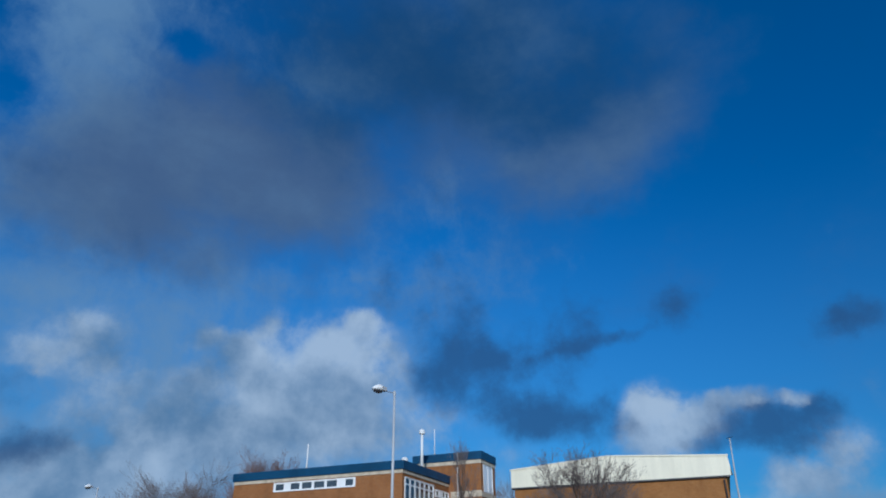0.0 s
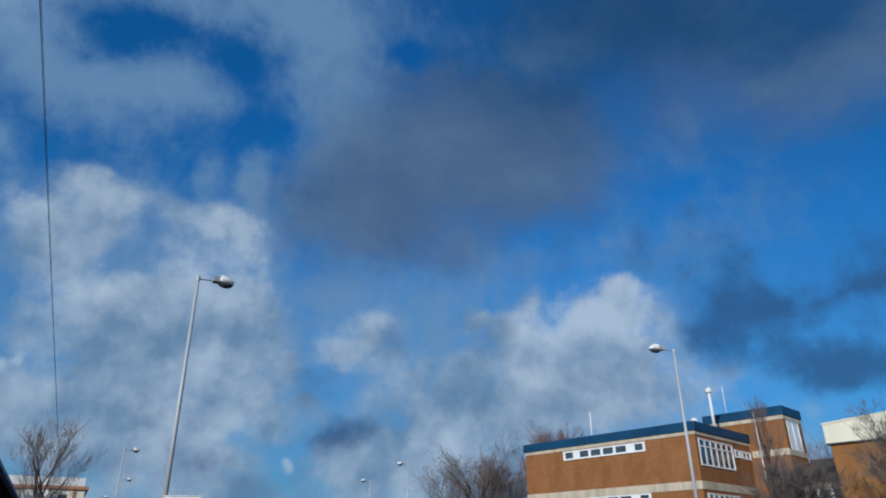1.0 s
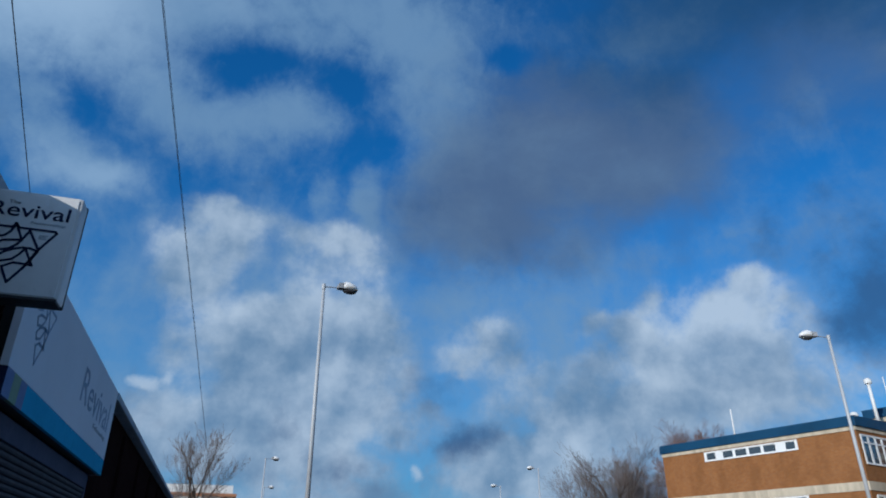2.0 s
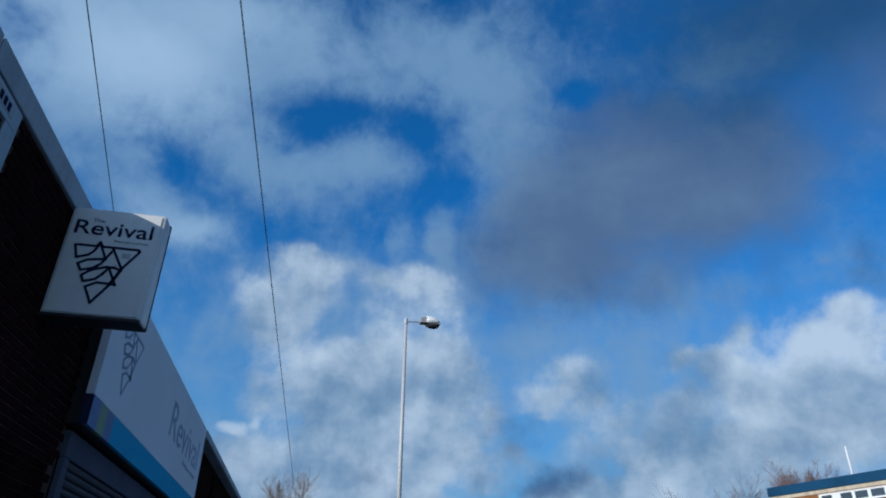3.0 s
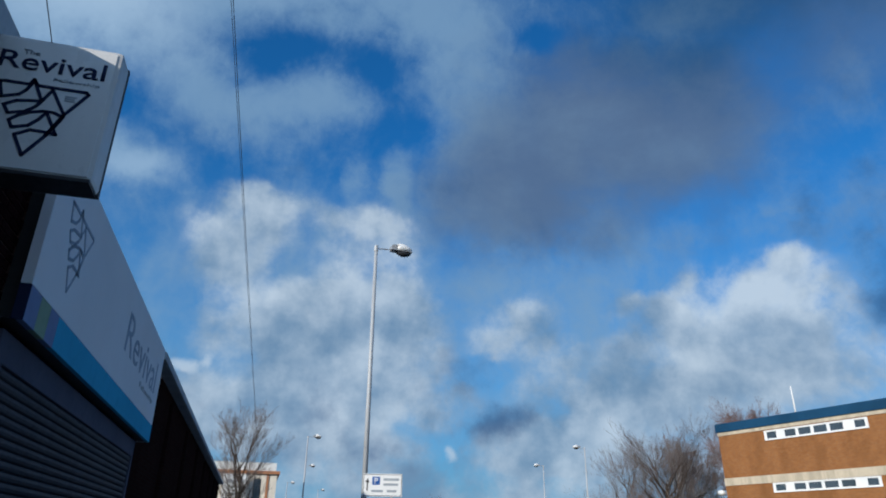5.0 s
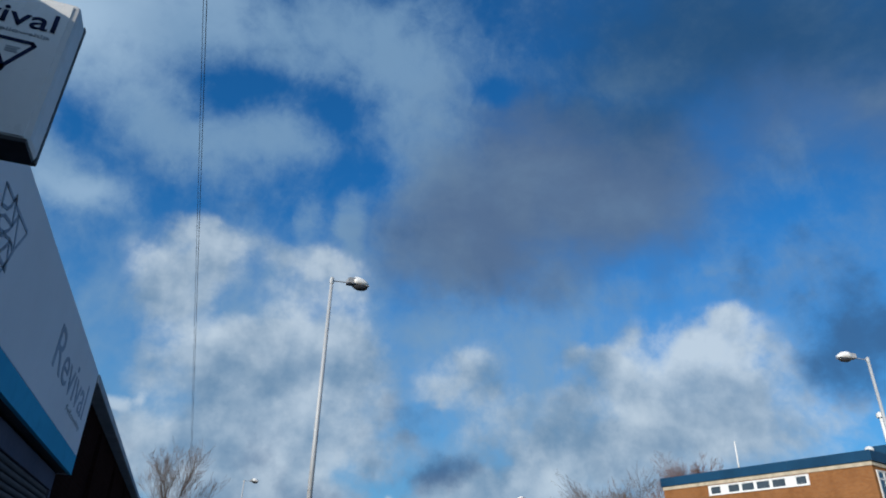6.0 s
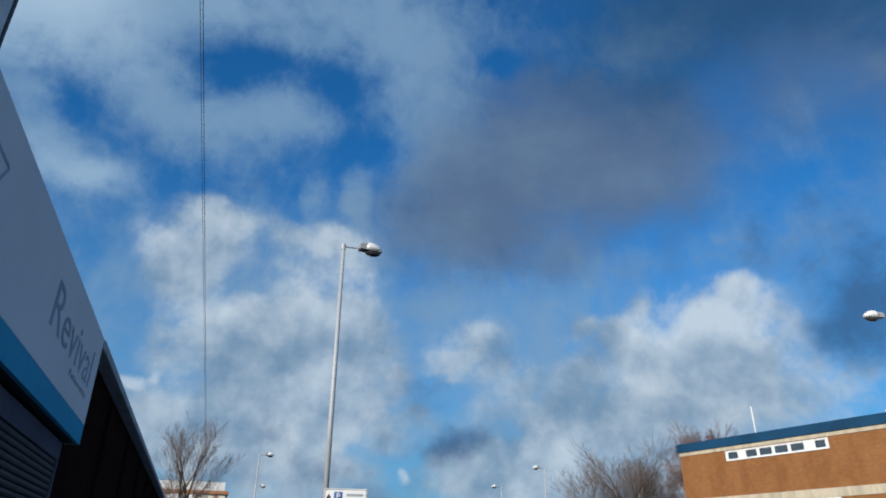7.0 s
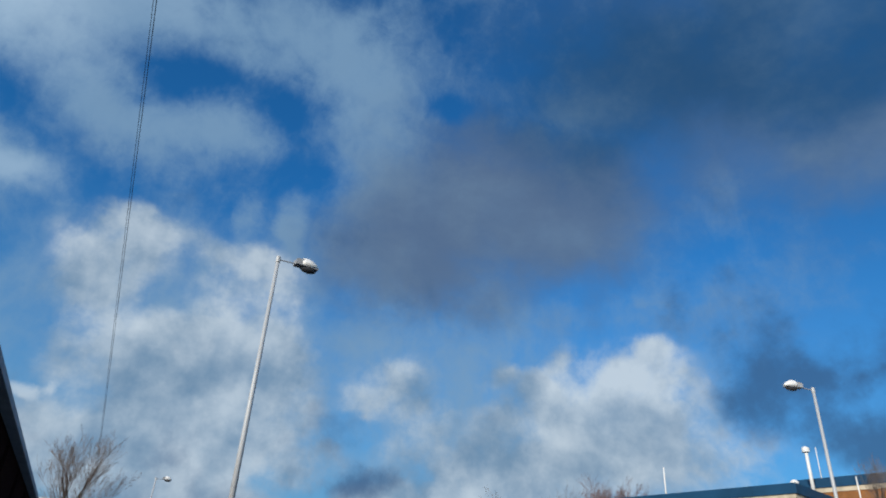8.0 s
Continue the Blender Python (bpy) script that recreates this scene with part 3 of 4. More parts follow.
def build_fascia():
    # local x runs along the shop front, local -y faces the street
    m = Matrix.Translation((-3.3, 0, 0)) @ Matrix.Rotation(radians(90), 4, "Z")
    s = thing("fascia_sign", m, "long white shop fascia sign with a blue lower stripe", "sign")
    y0, y1, z0, z1 = -3.555, 3.49, 2.79, 4.36
    part("panel", boxes((y0 + 0.02, y1, 0.0, 0.05, z0 + 0.28, z1), bevel=0.006), M_PANEL, s)
    part("return_panel", boxes((y0, y0 + 0.016, 0.0, 0.08, z0 + 0.28, z1), bevel=0.004), M_PANEL, s)
    part("return_panel", boxes((y1 - 0.016, y1, 0.052, 0.2, z0, z1), bevel=0.004), M_PANEL, s)
    part("top_panel", boxes((y0 + 0.02, y1 - 0.02, 0.052, 0.2, z1 - 0.03, z1)), M_PANEL, s)
    part("soffit", boxes((y0 + 0.02, y1 - 0.02, 0.052, 0.2, z0 + 0.01, z0 + 0.03)), M_DARK, s)
    for a, b, mat, words in ((y0 + 0.02, -3.26, M_PURPLE, "violet stripe"), (-3.26, -2.98, M_GREEN, "olive stripe"), (-2.98, -2.72, M_PURPLE, "violet stripe"), (-2.72, y1, M_CYAN, "cyan blue stripe")):
        part("stripe", boxes((a + 0.001, b - 0.001, 0.0, 0.05, z0, z0 + 0.277)), mat, s, words)
    part("return_stripe", boxes((y0, y0 + 0.016, 0.0, 0.08, z0, z0 + 0.277)), M_NAVY, s)
    part("batten", boxes((y0 + 0.07, y0 + 0.12, 0.055, 0.2, z0 + 0.04, z1 - 0.04)), M_DARK, s, "dark fixing batten")
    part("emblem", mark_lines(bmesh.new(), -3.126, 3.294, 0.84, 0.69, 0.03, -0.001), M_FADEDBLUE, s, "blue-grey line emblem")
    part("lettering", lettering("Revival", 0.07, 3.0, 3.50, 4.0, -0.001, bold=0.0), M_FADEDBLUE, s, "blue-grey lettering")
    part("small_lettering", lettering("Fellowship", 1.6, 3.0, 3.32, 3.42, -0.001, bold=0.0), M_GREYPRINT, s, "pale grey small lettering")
    return s


build_fascia()


def build_projecting_sign():
    m = pose(-3.5, -4.78, 3.365)
    s = thing("projecting_sign", m, "square white projecting sign with a dark emblem, fixed to brick", "sign")
    wide, high, deep = 0.785, 1.02, 0.215
    part("case", boxes((0.0, wide, 0.0, deep, 0.0, high), bevel=0.035), M_SIGNEDGE, s, "white-grey sign case with rounded edges")
    part("face", boxes((0.03, wide - 0.035, -0.006, 0.004, 0.03, high - 0.03), bevel=0.003), M_SIGNFACE, s)
    part("face", boxes((0.03, wide - 0.035, deep + 0.0145, deep + 0.02, 0.03, high - 0.03), bevel=0.003), M_SIGNFACE, s)
    part("bottom_tray", boxes((0.0, wide - 0.012, -0.012, deep + 0.004, -0.012, 0.016), bevel=0.005), M_DARK, s, "dark bottom edge")
    part("back_frame", boxes((0.0, wide + 0.003, deep - 0.03, deep + 0.014, -0.01, high + 0.003), bevel=0.012), M_DARK, s, "dark back edge of the sign")
    part("bracket", boxes((-0.012, 0.03, 0.03, 0.13, 0.15, 0.25)), M_DARK, s)
    part("bracket", boxes((-0.012, 0.03, 0.03, 0.13, 0.78, 0.88)), M_DARK, s)
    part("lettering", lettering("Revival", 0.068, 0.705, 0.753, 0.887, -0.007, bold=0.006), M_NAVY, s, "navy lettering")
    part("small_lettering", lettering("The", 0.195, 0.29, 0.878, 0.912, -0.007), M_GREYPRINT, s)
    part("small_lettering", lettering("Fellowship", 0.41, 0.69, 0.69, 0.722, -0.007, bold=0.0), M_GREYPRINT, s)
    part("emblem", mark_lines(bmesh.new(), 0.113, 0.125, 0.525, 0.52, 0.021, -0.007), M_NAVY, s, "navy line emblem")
    part("small_print", boxes((0.505, 0.575, -0.009, -0.007, 0.588, 0.598), (0.505, 0.565, -0.009, -0.007, 0.572, 0.582), (0.505, 0.57, -0.009, -0.007, 0.556, 0.566)), M_GREYPRINT, s)
    return s


build_projecting_sign()


def build_notice_board():
    m = Matrix.Translation((-3.5, 0, 0)) @ Matrix.Rotation(radians(90), 4, "Z")
    s = thing("notice_board", m, "large framed blue-grey notice board on the brick wall", "sign")
    x0, x1, z0, z1, w = -9.3, -6.077, 1.2, 4.33, 0.172
    part("board", boxes((x0 + w, x1 - w, -0.008, 0.0, z0 + w, z1 - w)), M_BOARD, s)
    for a, b, c, d in ((x0, x1, z1 - w, z1), (x0, x1, z0, z0 + w), (x0, x0 + w, z0 + w + 0.001, z1 - w - 0.001), (x1 - w, x1, z0 + w + 0.001, z1 - w - 0.001)):
        part("frame", boxes((a, b, -0.03, 0.0, c, d), bevel=0.006), M_FRAME, s, "pale grey frame")
    part("beading", boxes((x0 + w, x1 - w, -0.022, -0.0085, z1 - w - 0.03, z1 - w - 0.002), (x1 - w - 0.03, x1 - w - 0.002, -0.022, -0.0085, z0 + w, z1 - w - 0.032)), M_DARK, s, "dark inner beading")
    part("label_strip", boxes((-6.69, -6.2, -0.033, -0.0305, z1 - 0.13, z1 - 0.035)), M_COPING, s, "pale label strip")
    # number printed on the head of the frame, as plain bars
    for i in range(6):
        left = -6.66 + i * 0.066 + (0.03 if i > 2 else 0)
        part("printed_bar", boxes((left, left + 0.042, -0.036, -0.0335, z1 - 0.115, z1 - 0.05)), M_NAVY, s, "dark printed bar")
    return s


build_notice_board()


# ---- the three-storey office block across the road ----
OFFICE = Matrix(((0.27092, 0.96260, 0, 37.51), (-0.96260, 0.27092, 0, 22.633), (0, 0, 1, 0), (0, 0, 0, 1)))


def window_strip(parent, x0, x1, z0, z1, panes, solid, side=False, depth=0.0):
    """A white strip window set in a wall: outer frame, panes or blank panels with white posts between. On the side wall x runs inwards."""
    def at(a, b, y0, y1, c, d):
        return (-y1, -y0, a, b, c, d) if side else (a, b, y0, y1, c, d)

    w = part("window", boxes(at(x0, x1, -0.05 + depth, 0.02 + depth, z1 - 0.06, z1), at(x0, x1, -0.07 + depth, 0.02 + depth, z0, z0 + 0.07),
                             at(x0, x0 + 0.09, -0.05 + depth, 0.02 + depth, z0 + 0.071, z1 - 0.061), at(x1 - 0.09, x1, -0.05 + depth, 0.02 + depth, z0 + 0.071, z1 - 0.061)), M_UPVC, parent, "white-framed strip window")
    edges = panes
    for i, (a, b) in enumerate(zip(edges, edges[1:])):
        if i in solid:
            part("panel", boxes(at(a, b, -0.035 + depth, 0.02 + depth, z0 + 0.072, z1 - 0.062)), M_UPVC, w, "white blank panel")
        else:
            part("pane", boxes(at(a + 0.002, b - 0.002, 0.0 + depth, 0.012 + depth, z0 + 0.072, z1 - 0.062)), M_GLASS, w, "dark window glass")
            part("sash", boxes(at(a + 0.002, a + 0.11, -0.03 + depth, -0.001 + depth, z0 + 0.072, z1 - 0.062), at(b - 0.11, b - 0.002, -0.03 + depth, -0.001 + depth, z0 + 0.072, z1 - 0.062),
                               at(a + 0.111, b - 0.111, -0.03 + depth, -0.001 + depth, z1 - 0.11, z1 - 0.063), at(a + 0.111, b - 0.111, -0.03 + depth, -0.001 + depth, z0 + 0.073, z0 + 0.12)), M_UPVC, w)
    return w


def wall_with_holes(x0, x1, z0, z1, holes, y0, y1):
    """Slabs that leave the holes (x0, x1, z0, z1; one above the other or side by side in rows) open."""
    rows, levels = [], sorted({z0, z1, *(h[2] for h in holes), *(h[3] for h in holes)})
    for lo, hi in zip(levels, levels[1:]):
        x = x0
        for h in sorted(h for h in holes if h[2] < hi and h[3] > lo):
            rows.append((x, h[0], y0, y1, lo, hi))
            x = h[1]
        rows.append((x, x1, y0, y1, lo, hi))
    return [r for r in rows if r[1] - r[0] > 0.001]


def slab_with_holes(x0, x1, z0, z1, holes, y0, y1):
    """One welded wall with openings through it."""
    bm = boxes(*wall_with_holes(x0, x1, z0, z1, holes, y0, y1))
    bmesh.ops.remove_doubles(bm, verts=bm.verts[:], dist=0.0005)
    return bm


def swap(rows):
    """Rows of a front wall turned onto the side wall, where x runs inwards."""
    return [(-y1, -y0, x0, x1, z0, z1) for x0, x1, y0, y1, z0, z1 in rows]


def build_office():
    o = thing("office_block", OFFICE, "orange brick flat-roofed office block with blue roof fascia", "building")
    L, D, T = -15.5, 9.0, 9.2
    strip = [-11.43, -10.44, -10.0, -8.95, -7.82, -6.66, -5.53, -4.98, -4.08]
    strips = [(-11.52, -3.99, 8.44, 9.14), (-11.52, -3.99, 4.85, 5.5)]
    part("front_wall", slab_with_holes(L, 0.0, GROUND - 0.3, T, strips, 0.0, 0.35), M_ORANGE, o)
    side = [(0.3, 5.8, 7.1, 8.98), (6.1, 8.95, 8.12, 8.72), (0.6, 5.6, 3.6, 5.3)]
    part("side_wall", boxes(*swap(wall_with_holes(0.352, D, GROUND - 0.3, T, [(max(a, 0.36), b, c, d) for a, b, c, d in side], 0.0, 0.35))), M_ORANGE, o)
    part("back_wall", boxes((L, -0.352, 14.65, 15.0, GROUND - 0.3, T), (L, L + 0.35, 0.352, 14.648, GROUND - 0.3, T)), M_ORANGE, o)
    part("floor_slab", boxes((L + 0.36, -0.36, 0.36, 14.6, 6.2, 6.4), (L + 0.36, -0.36, 0.36, 14.6, 9.25, 9.45)), M_DARK, o)
    part("ceiling_band", boxes((L - 0.02, 0.06, -0.06, 0.36, T + 0.002, 9.46)), M_CREAM, o, "cream strip under the roof fascia")
    part("ceiling_band", boxes((-0.34, 0.06, 0.362, D, T + 0.002, 9.46)), M_CREAM, o, "cream strip under the roof fascia")
    # fascia boards
    x = L - 0.12
    while x < 0.1:
        end = min(x + 2.6, 0.16)
        part("fascia_board", boxes((x + 0.004, end - 0.004, -0.16, -0.1, 9.462, 10.1), bevel=0.006), M_BLUE, o, "dark blue fascia board")
        x = end
        if end >= 0.16:
            break
    y = -0.098
    while y < D - 0.1:
        end = min(y + 2.6, D)
        part("fascia_board", boxes((0.1, 0.16, y + 0.004, end - 0.004, 9.462, 10.1), bevel=0.006), M_BLUE, o, "dark blue fascia board")
        y = end
    part("roof", boxes((L - 0.1, 0.09, -0.09, 14.9, 9.47, 9.95)), M_ROOF, o, "dark felt flat roof")
    # concrete floor bands
    for z0, z1 in ((5.52, 6.06), (1.9, 2.4)):
        part("floor_band", boxes((L - 0.01, 0.05, -0.05, -0.001, z0, z1)), M_CREAM, o, "cream concrete band")
        part("floor_band", boxes((0.001, 0.05, 0.0, D, z0, z1)), M_CREAM, o, "cream concrete band")
    window_strip(o, -11.52, -3.99, 8.44, 9.14, strip, (1, 6))
    window_strip(o, -11.52, -3.99, 4.85, 5.5, strip, (1, 6))
    window_strip(o, 0.36, 5.8, 7.1, 8.98, [0.45 + i * 0.878 for i in range(7)], (), side=True)
    window_strip(o, 6.1, 8.95, 8.12, 8.72, [6.2 + i * 0.667 for i in range(5)], (1,), side=True)
    window_strip(o, 0.6, 5.6, 3.6, 5.3, [0.69 + i * 0.803 for i in range(7)], (), side=True)
    part("transom", boxes((0.0, 0.045, 0.45, 5.7, 8.42, 8.5)), M_UPVC, o)
    return o


build_office()


def build_tower():
    o = thing("stair_tower", OFFICE, "taller orange brick tower with blue fascia beside the offices", "building")
    x0, x1, y0, y1, t = -3.3, 3.0, 9.0, 12.7, 11.0
    part("front_wall", boxes((x0, x1, y0 + 0.01, y0 + 0.35, GROUND - 0.3, t)), M_ORANGE, o)
    part("side_wall", boxes((x1 - 0.35, x1, y0 + 0.352, y0 + 0.55, GROUND - 0.3, t), (x1 - 0.35, x1, 12.0, y1, GROUND - 0.3, t), (x1 - 0.35, x1, y0 + 0.55, 12.0, GROUND - 0.3, 8.7)), M_ORANGE, o)
    part("back_wall", boxes((x0, x1 - 0.36, y1 - 0.35, y1, GROUND - 0.3, t), (x0, x0 + 0.35, y0 + 0.36, y1 - 0.36, GROUND - 0.3, t)), M_ORANGE, o)
    part("cream_band", boxes((x0, x1 + 0.06, y0 - 0.05, y0 + 0.34, t + 0.002, 11.32), (x1 - 0.3, x1 + 0.06, y0 + 0.342, y1, t + 0.002, 11.32)), M_CREAM, o, "cream strip under the roof fascia")
    part("cream_band", boxes((0.2, x1 + 0.05, y0 - 0.05, y0 + 0.008, 8.3, 8.8), (x1 + 0.002, x1 + 0.05, y0 + 0.01, y1, 8.3, 8.68)), M_CREAM, o, "cream concrete band")
    for a, b in ((-3.4, -0.1), (-0.1, 3.14)):
        part("fascia_board", boxes((a + 0.004, b - 0.004, y0 - 0.14, y0 - 0.08, 11.322, 12.0), bevel=0.006), M_BLUE, o, "dark blue fascia board")
    part("fascia_board", boxes((3.08, 3.14, y0 - 0.078, y1, 11.322, 12.0), bevel=0.006), M_BLUE, o, "dark blue fascia board")
    part("roof", boxes((x0, 3.07, y0 - 0.07, y1, 11.33, 11.88)), M_ROOF, o, "dark felt flat roof")
    w = part("window", boxes((x1 - 0.04, x1 + 0.03, 9.56, 11.99, 10.88, 10.98), (x1 - 0.04, x1 + 0.03, 9.56, 11.99, 8.71, 8.82), (x1 - 0.04, x1 + 0.03, 9.56, 9.68, 8.821, 10.879),
                             (x1 - 0.04, x1 + 0.03, 11.87, 11.99, 8.821, 10.879), (x1 - 0.04, x1 + 0.03, 10.72, 10.82, 8.821, 10.879)), M_UPVC, o, "tall white-framed stair window")
    for a, b in ((9.69, 10.71), (10.83, 11.86)):
        part("pane", boxes((x1 - 0.02, x1 - 0.005, a, b, 8.83, 10.87)), M_UPVC, w, "white blind behind the glass")
    part("downpipe", tube(bmesh.new(), [(0.9, y0 - 0.12, 6.2), (0.9, y0 - 0.12, 11.9)], [0.05, 0.05], 8), M_WHITE, o, "white pipe on the wall")
    return o


build_tower()


def build_link():
    o = thing("link_building", OFFICE, "low brick link building with cream band and dark roof", "building")
    part("wall", boxes((3.2, 12.5, 9.4, 9.7, GROUND - 0.3, 4.3), (3.2, 12.5, 16.0, 16.3, GROUND - 0.3, 4.3), (3.2, 3.5, 9.701, 15.999, GROUND - 0.3, 4.3), (12.2, 12.5, 9.701, 15.999, GROUND - 0.3, 4.3)), M_ORANGE, o)
    part("cream_band", boxes((3.15, 12.5, 9.32, 9.69, 5.8, 6.2)), M_CREAM, o, "cream concrete band")
    part("sill_band", boxes((3.15, 12.5, 9.34, 9.69, 4.302, 4.45)), M_CREAM, o)
    window_strip(o, 3.3, 12.4, 4.46, 5.79, [3.4 + i * 0.89 for i in range(11)], (3, 7), depth=9.45)
    bm = bmesh.new()
    prism(bm, [(0, 0), (7.2, 0), (7.2, 0.2), (3.6, 2.0), (0, 0.2)], 0, 9.3)
    part("roof", bm, M_ROOF, o, "dark low-pitched roof", m=Matrix.Translation((12.45, 9.2, 6.21)) @ Matrix.Rotation(radians(90), 4, "Z"))
    return o


build_link()


def roof_pole(name, x, y, z0, z1, r, label, category="pole"):
    p = thing(name, OFFICE @ pose(x, y, z0), label, category)
    part("shaft", tube(bmesh.new(), [(0, 0, 0), (0, 0, z1 - z0)], [r, r * 0.8], 10), M_WHITE, p, smooth=True)
    part("foot_plate", boxes((-0.18, 0.18, -0.18, 0.18, -0.02, 0.03), bevel=0.004), M_GALV, p)
    return p


roof_pole("roof_vent_pipe", -11.25, 4.0, 9.97, 12.91, 0.068, "white vent pipe standing on the office roof", "pipe")
roof_pole("aerial_mast", -1.95, 10.5, 11.9, 14.6, 0.04, "thin pale aerial mast on the tower roof", "mast")
flue = roof_pole("flue_pipe", -0.7, 5.0, 9.97, 13.1, 0.13, "white flue pipe with a round cowl on the roof", "flue")
bm = tube(bmesh.new(), [(0, 0, 0), (0, 0, 0.04), (0, 0, 0.32), (0, 0, 0.42)], [0.14, 0.25, 0.25, 0.12], 14)
part("cowl", bm, M_WHITE, flue, "round white cowl", m=pose(0, 0, 3.02))


def build_dish():
    d = thing("roof_globe", OFFICE @ pose(-0.32, 1.0, 9.96), "round white ventilator on the office roof edge", "ventilator")
    part("neck", tube(bmesh.new(), [(0, 0, 0), (0, 0, 0.2)], [0.12, 0.12], 12), M_WHITE, d)
    bm = bmesh.new()
    bmesh.ops.create_uvsphere(bm, u_segments=18, v_segments=10, radius=0.27)
    for v in bm.verts:
        v.co.z = max(v.co.z, -0.16) * 0.85
    part("dome", bm, M_WHITE, d, smooth=True, m=pose(0, 0, 0.32))
    return d


build_dish()


def build_wall_lamp():
    d = thing("wall_lamp", OFFICE @ pose(-15.58, -0.02, 5.0), "white bulkhead lamp on the end of the brick wall", "lamp")
    part("bracket", boxes((-0.05, 0.05, -0.2, 0.0, -0.05, 0.05)), M_UPVC, d)
    bm = bmesh.new()
    bmesh.ops.create_uvsphere(bm, u_segments=14, v_segments=8, radius=0.26)
    part("globe", bm, M_UPVC, d, smooth=True, m=pose(-0.1, -0.36, 0.02) @ Matrix.Diagonal((1.2, 1, 0.75, 1)))
    return d


build_wall_lamp()

# ---- the hall with the ivory sheet gable ----
HALL = Matrix(((0.29952, 0.95409, 0, 43.784), (-0.95409, 0.29952, 0, 16.97), (0, 0, 1, 0), (0, 0, 0, 1)))


def build_hall():
    h = thing("sports_hall", HALL, "large tan brick hall with an ivory sheet-metal gable", "building")
    part("front_wall", boxes((0.1, 15.2, 0.12, 0.45, GROUND - 0.3, 8.1)), M_HALL, h)
    part("side_wall", boxes((0.1, 0.43, 0.452, 25.0, GROUND - 0.3, 8.1), (14.87, 15.2, 0.452, 25.0, GROUND - 0.3, 8.1), (0.43, 14.87, 24.67, 25.0, GROUND - 0.3, 8.1)), M_HALL, h)
    part("gutter", boxes((-0.05, 15.45, -0.06, 0.5, 8.08, 8.2), bevel=0.02), M_DARK, h, "dark gutter line")
    # ribbed gable sheets, each a panel of its own
    def top(x):
        return 9.47 + (10.0 - 9.47) * x / 7.3 if x < 7.3 else 10.0 - 0.5 * (x - 7.3) / 8.17

    n = 31
    for i in range(n):
        a, b = -0.1 + 15.6 * i / n, -0.1 + 15.6 * (i + 1) / n
        bm = bmesh.new()
        lean = 0.14 * (i == n - 1)
        prism(bm, [(a + 0.0015, 8.202), (b - 0.0015 + lean, 8.202), (b - 0.0015, top(b)), (a + 0.0015, top(a))], 0.0, 0.1)
        prism(bm, [(a + 0.05, 8.25), (a + 0.10, 8.25), (a + 0.10, top(a) - 0.05), (a + 0.05, top(a) - 0.05)], -0.015, 0.001)
        part("gable_sheet", bm, M_CLAD, h)
    bm = bmesh.new()
    prism(bm, [(-0.16, top(-0.1) - 0.02), (-0.16, top(-0.1) + 0.08), (7.3, 10.08), (15.55, 9.58), (15.55, 9.48), (7.3, 9.99)], -0.06, 0.16)
    part("verge_trim", bm, M_CLAD, h)
    bm = bmesh.new()
    prism(bm, [(-0.1, 8.2), (15.45, 8.2), (15.45, 9.45), (7.3, 9.95), (-0.1, 9.42)], 0.17, 25.2)
    part("roof", bm, M_CLAD, h, "pale sheet roof")
    part("downpipe", tube(bmesh.new(), [(15.02, 0.06, GROUND), (15.02, 0.06, 7.9), (15.2, -0.02, 8.1)], [0.06, 0.06, 0.06], 8), M_DARK, h, "dark downpipe")
    return h


build_hall()
mast = thing("flag_mast", HALL @ pose(15.75, -0.6, GROUND - 0.16), "slim pale mast beside the hall corner", "mast")
part("shaft", tube(bmesh.new(), [(0, 0, 0), (0, 0, 8), (0.12, 0, 10.9)], [0.07, 0.06, 0.035], 8), M_GALV, mast)
part("finial", tube(bmesh.new(), [(-0.08, 0, 10.9), (0.35, 0, 10.98)], [0.03, 0.02], 6), M_DARK, mast)


# ---- far white building at the end of the shops ----
def build_white_house():
    h = thing("corner_house", pose(0, 50.6, 0), "small flat-roofed white building with a terracotta band", "building")
    part("wall", boxes((-9.0, -1.62, 0.0, 0.3, GROUND - 0.3, 6.25), (-1.62, -1.0, 0.0, 0.3, GROUND - 0.3, 4.3), (-1.62, -1.0, 0.0, 0.3, 5.9, 6.25), (-1.0, 0.2, 0.0, 0.3, GROUND - 0.3, 6.25)), M_RENDER, h)
    part("side_wall", boxes((-0.1, 0.2, 0.301, 9.0, GROUND - 0.3, 6.25), (-9.0, -8.7, 0.301, 9.0, GROUND - 0.3, 6.25), (-8.7, -0.1, 8.7, 9.0, GROUND - 0.3, 6.25)), M_RENDER, h)
    part("cornice", boxes((-9.1, 0.42, -0.22, 9.1, 6.252, 6.5), bevel=0.03), M_TERRACOTTA, h, "terracotta cornice band")
    part("parapet", boxes((-9.0, 0.1, -0.05, 9.0, 6.502, 7.15), bevel=0.03), M_WHITE, h, "white parapet")
    part("pane", boxes((-1.6, -1.02, 0.12, 0.14, 4.3, 5.9)), M_GLASS, h)
    part("window_frame", boxes((-1.62, -1.56, 0.08, 0.118, 4.3, 5.9), (-1.06, -1.0, 0.08, 0.118, 4.3, 5.9), (-1.56, -1.06, 0.08, 0.118, 5.84, 5.9)), M_DARK, h)
    part("pilaster", boxes((-0.62, -0.42, -0.06, -0.001, GROUND, 6.25)), M_TERRACOTTA, h)
    return h


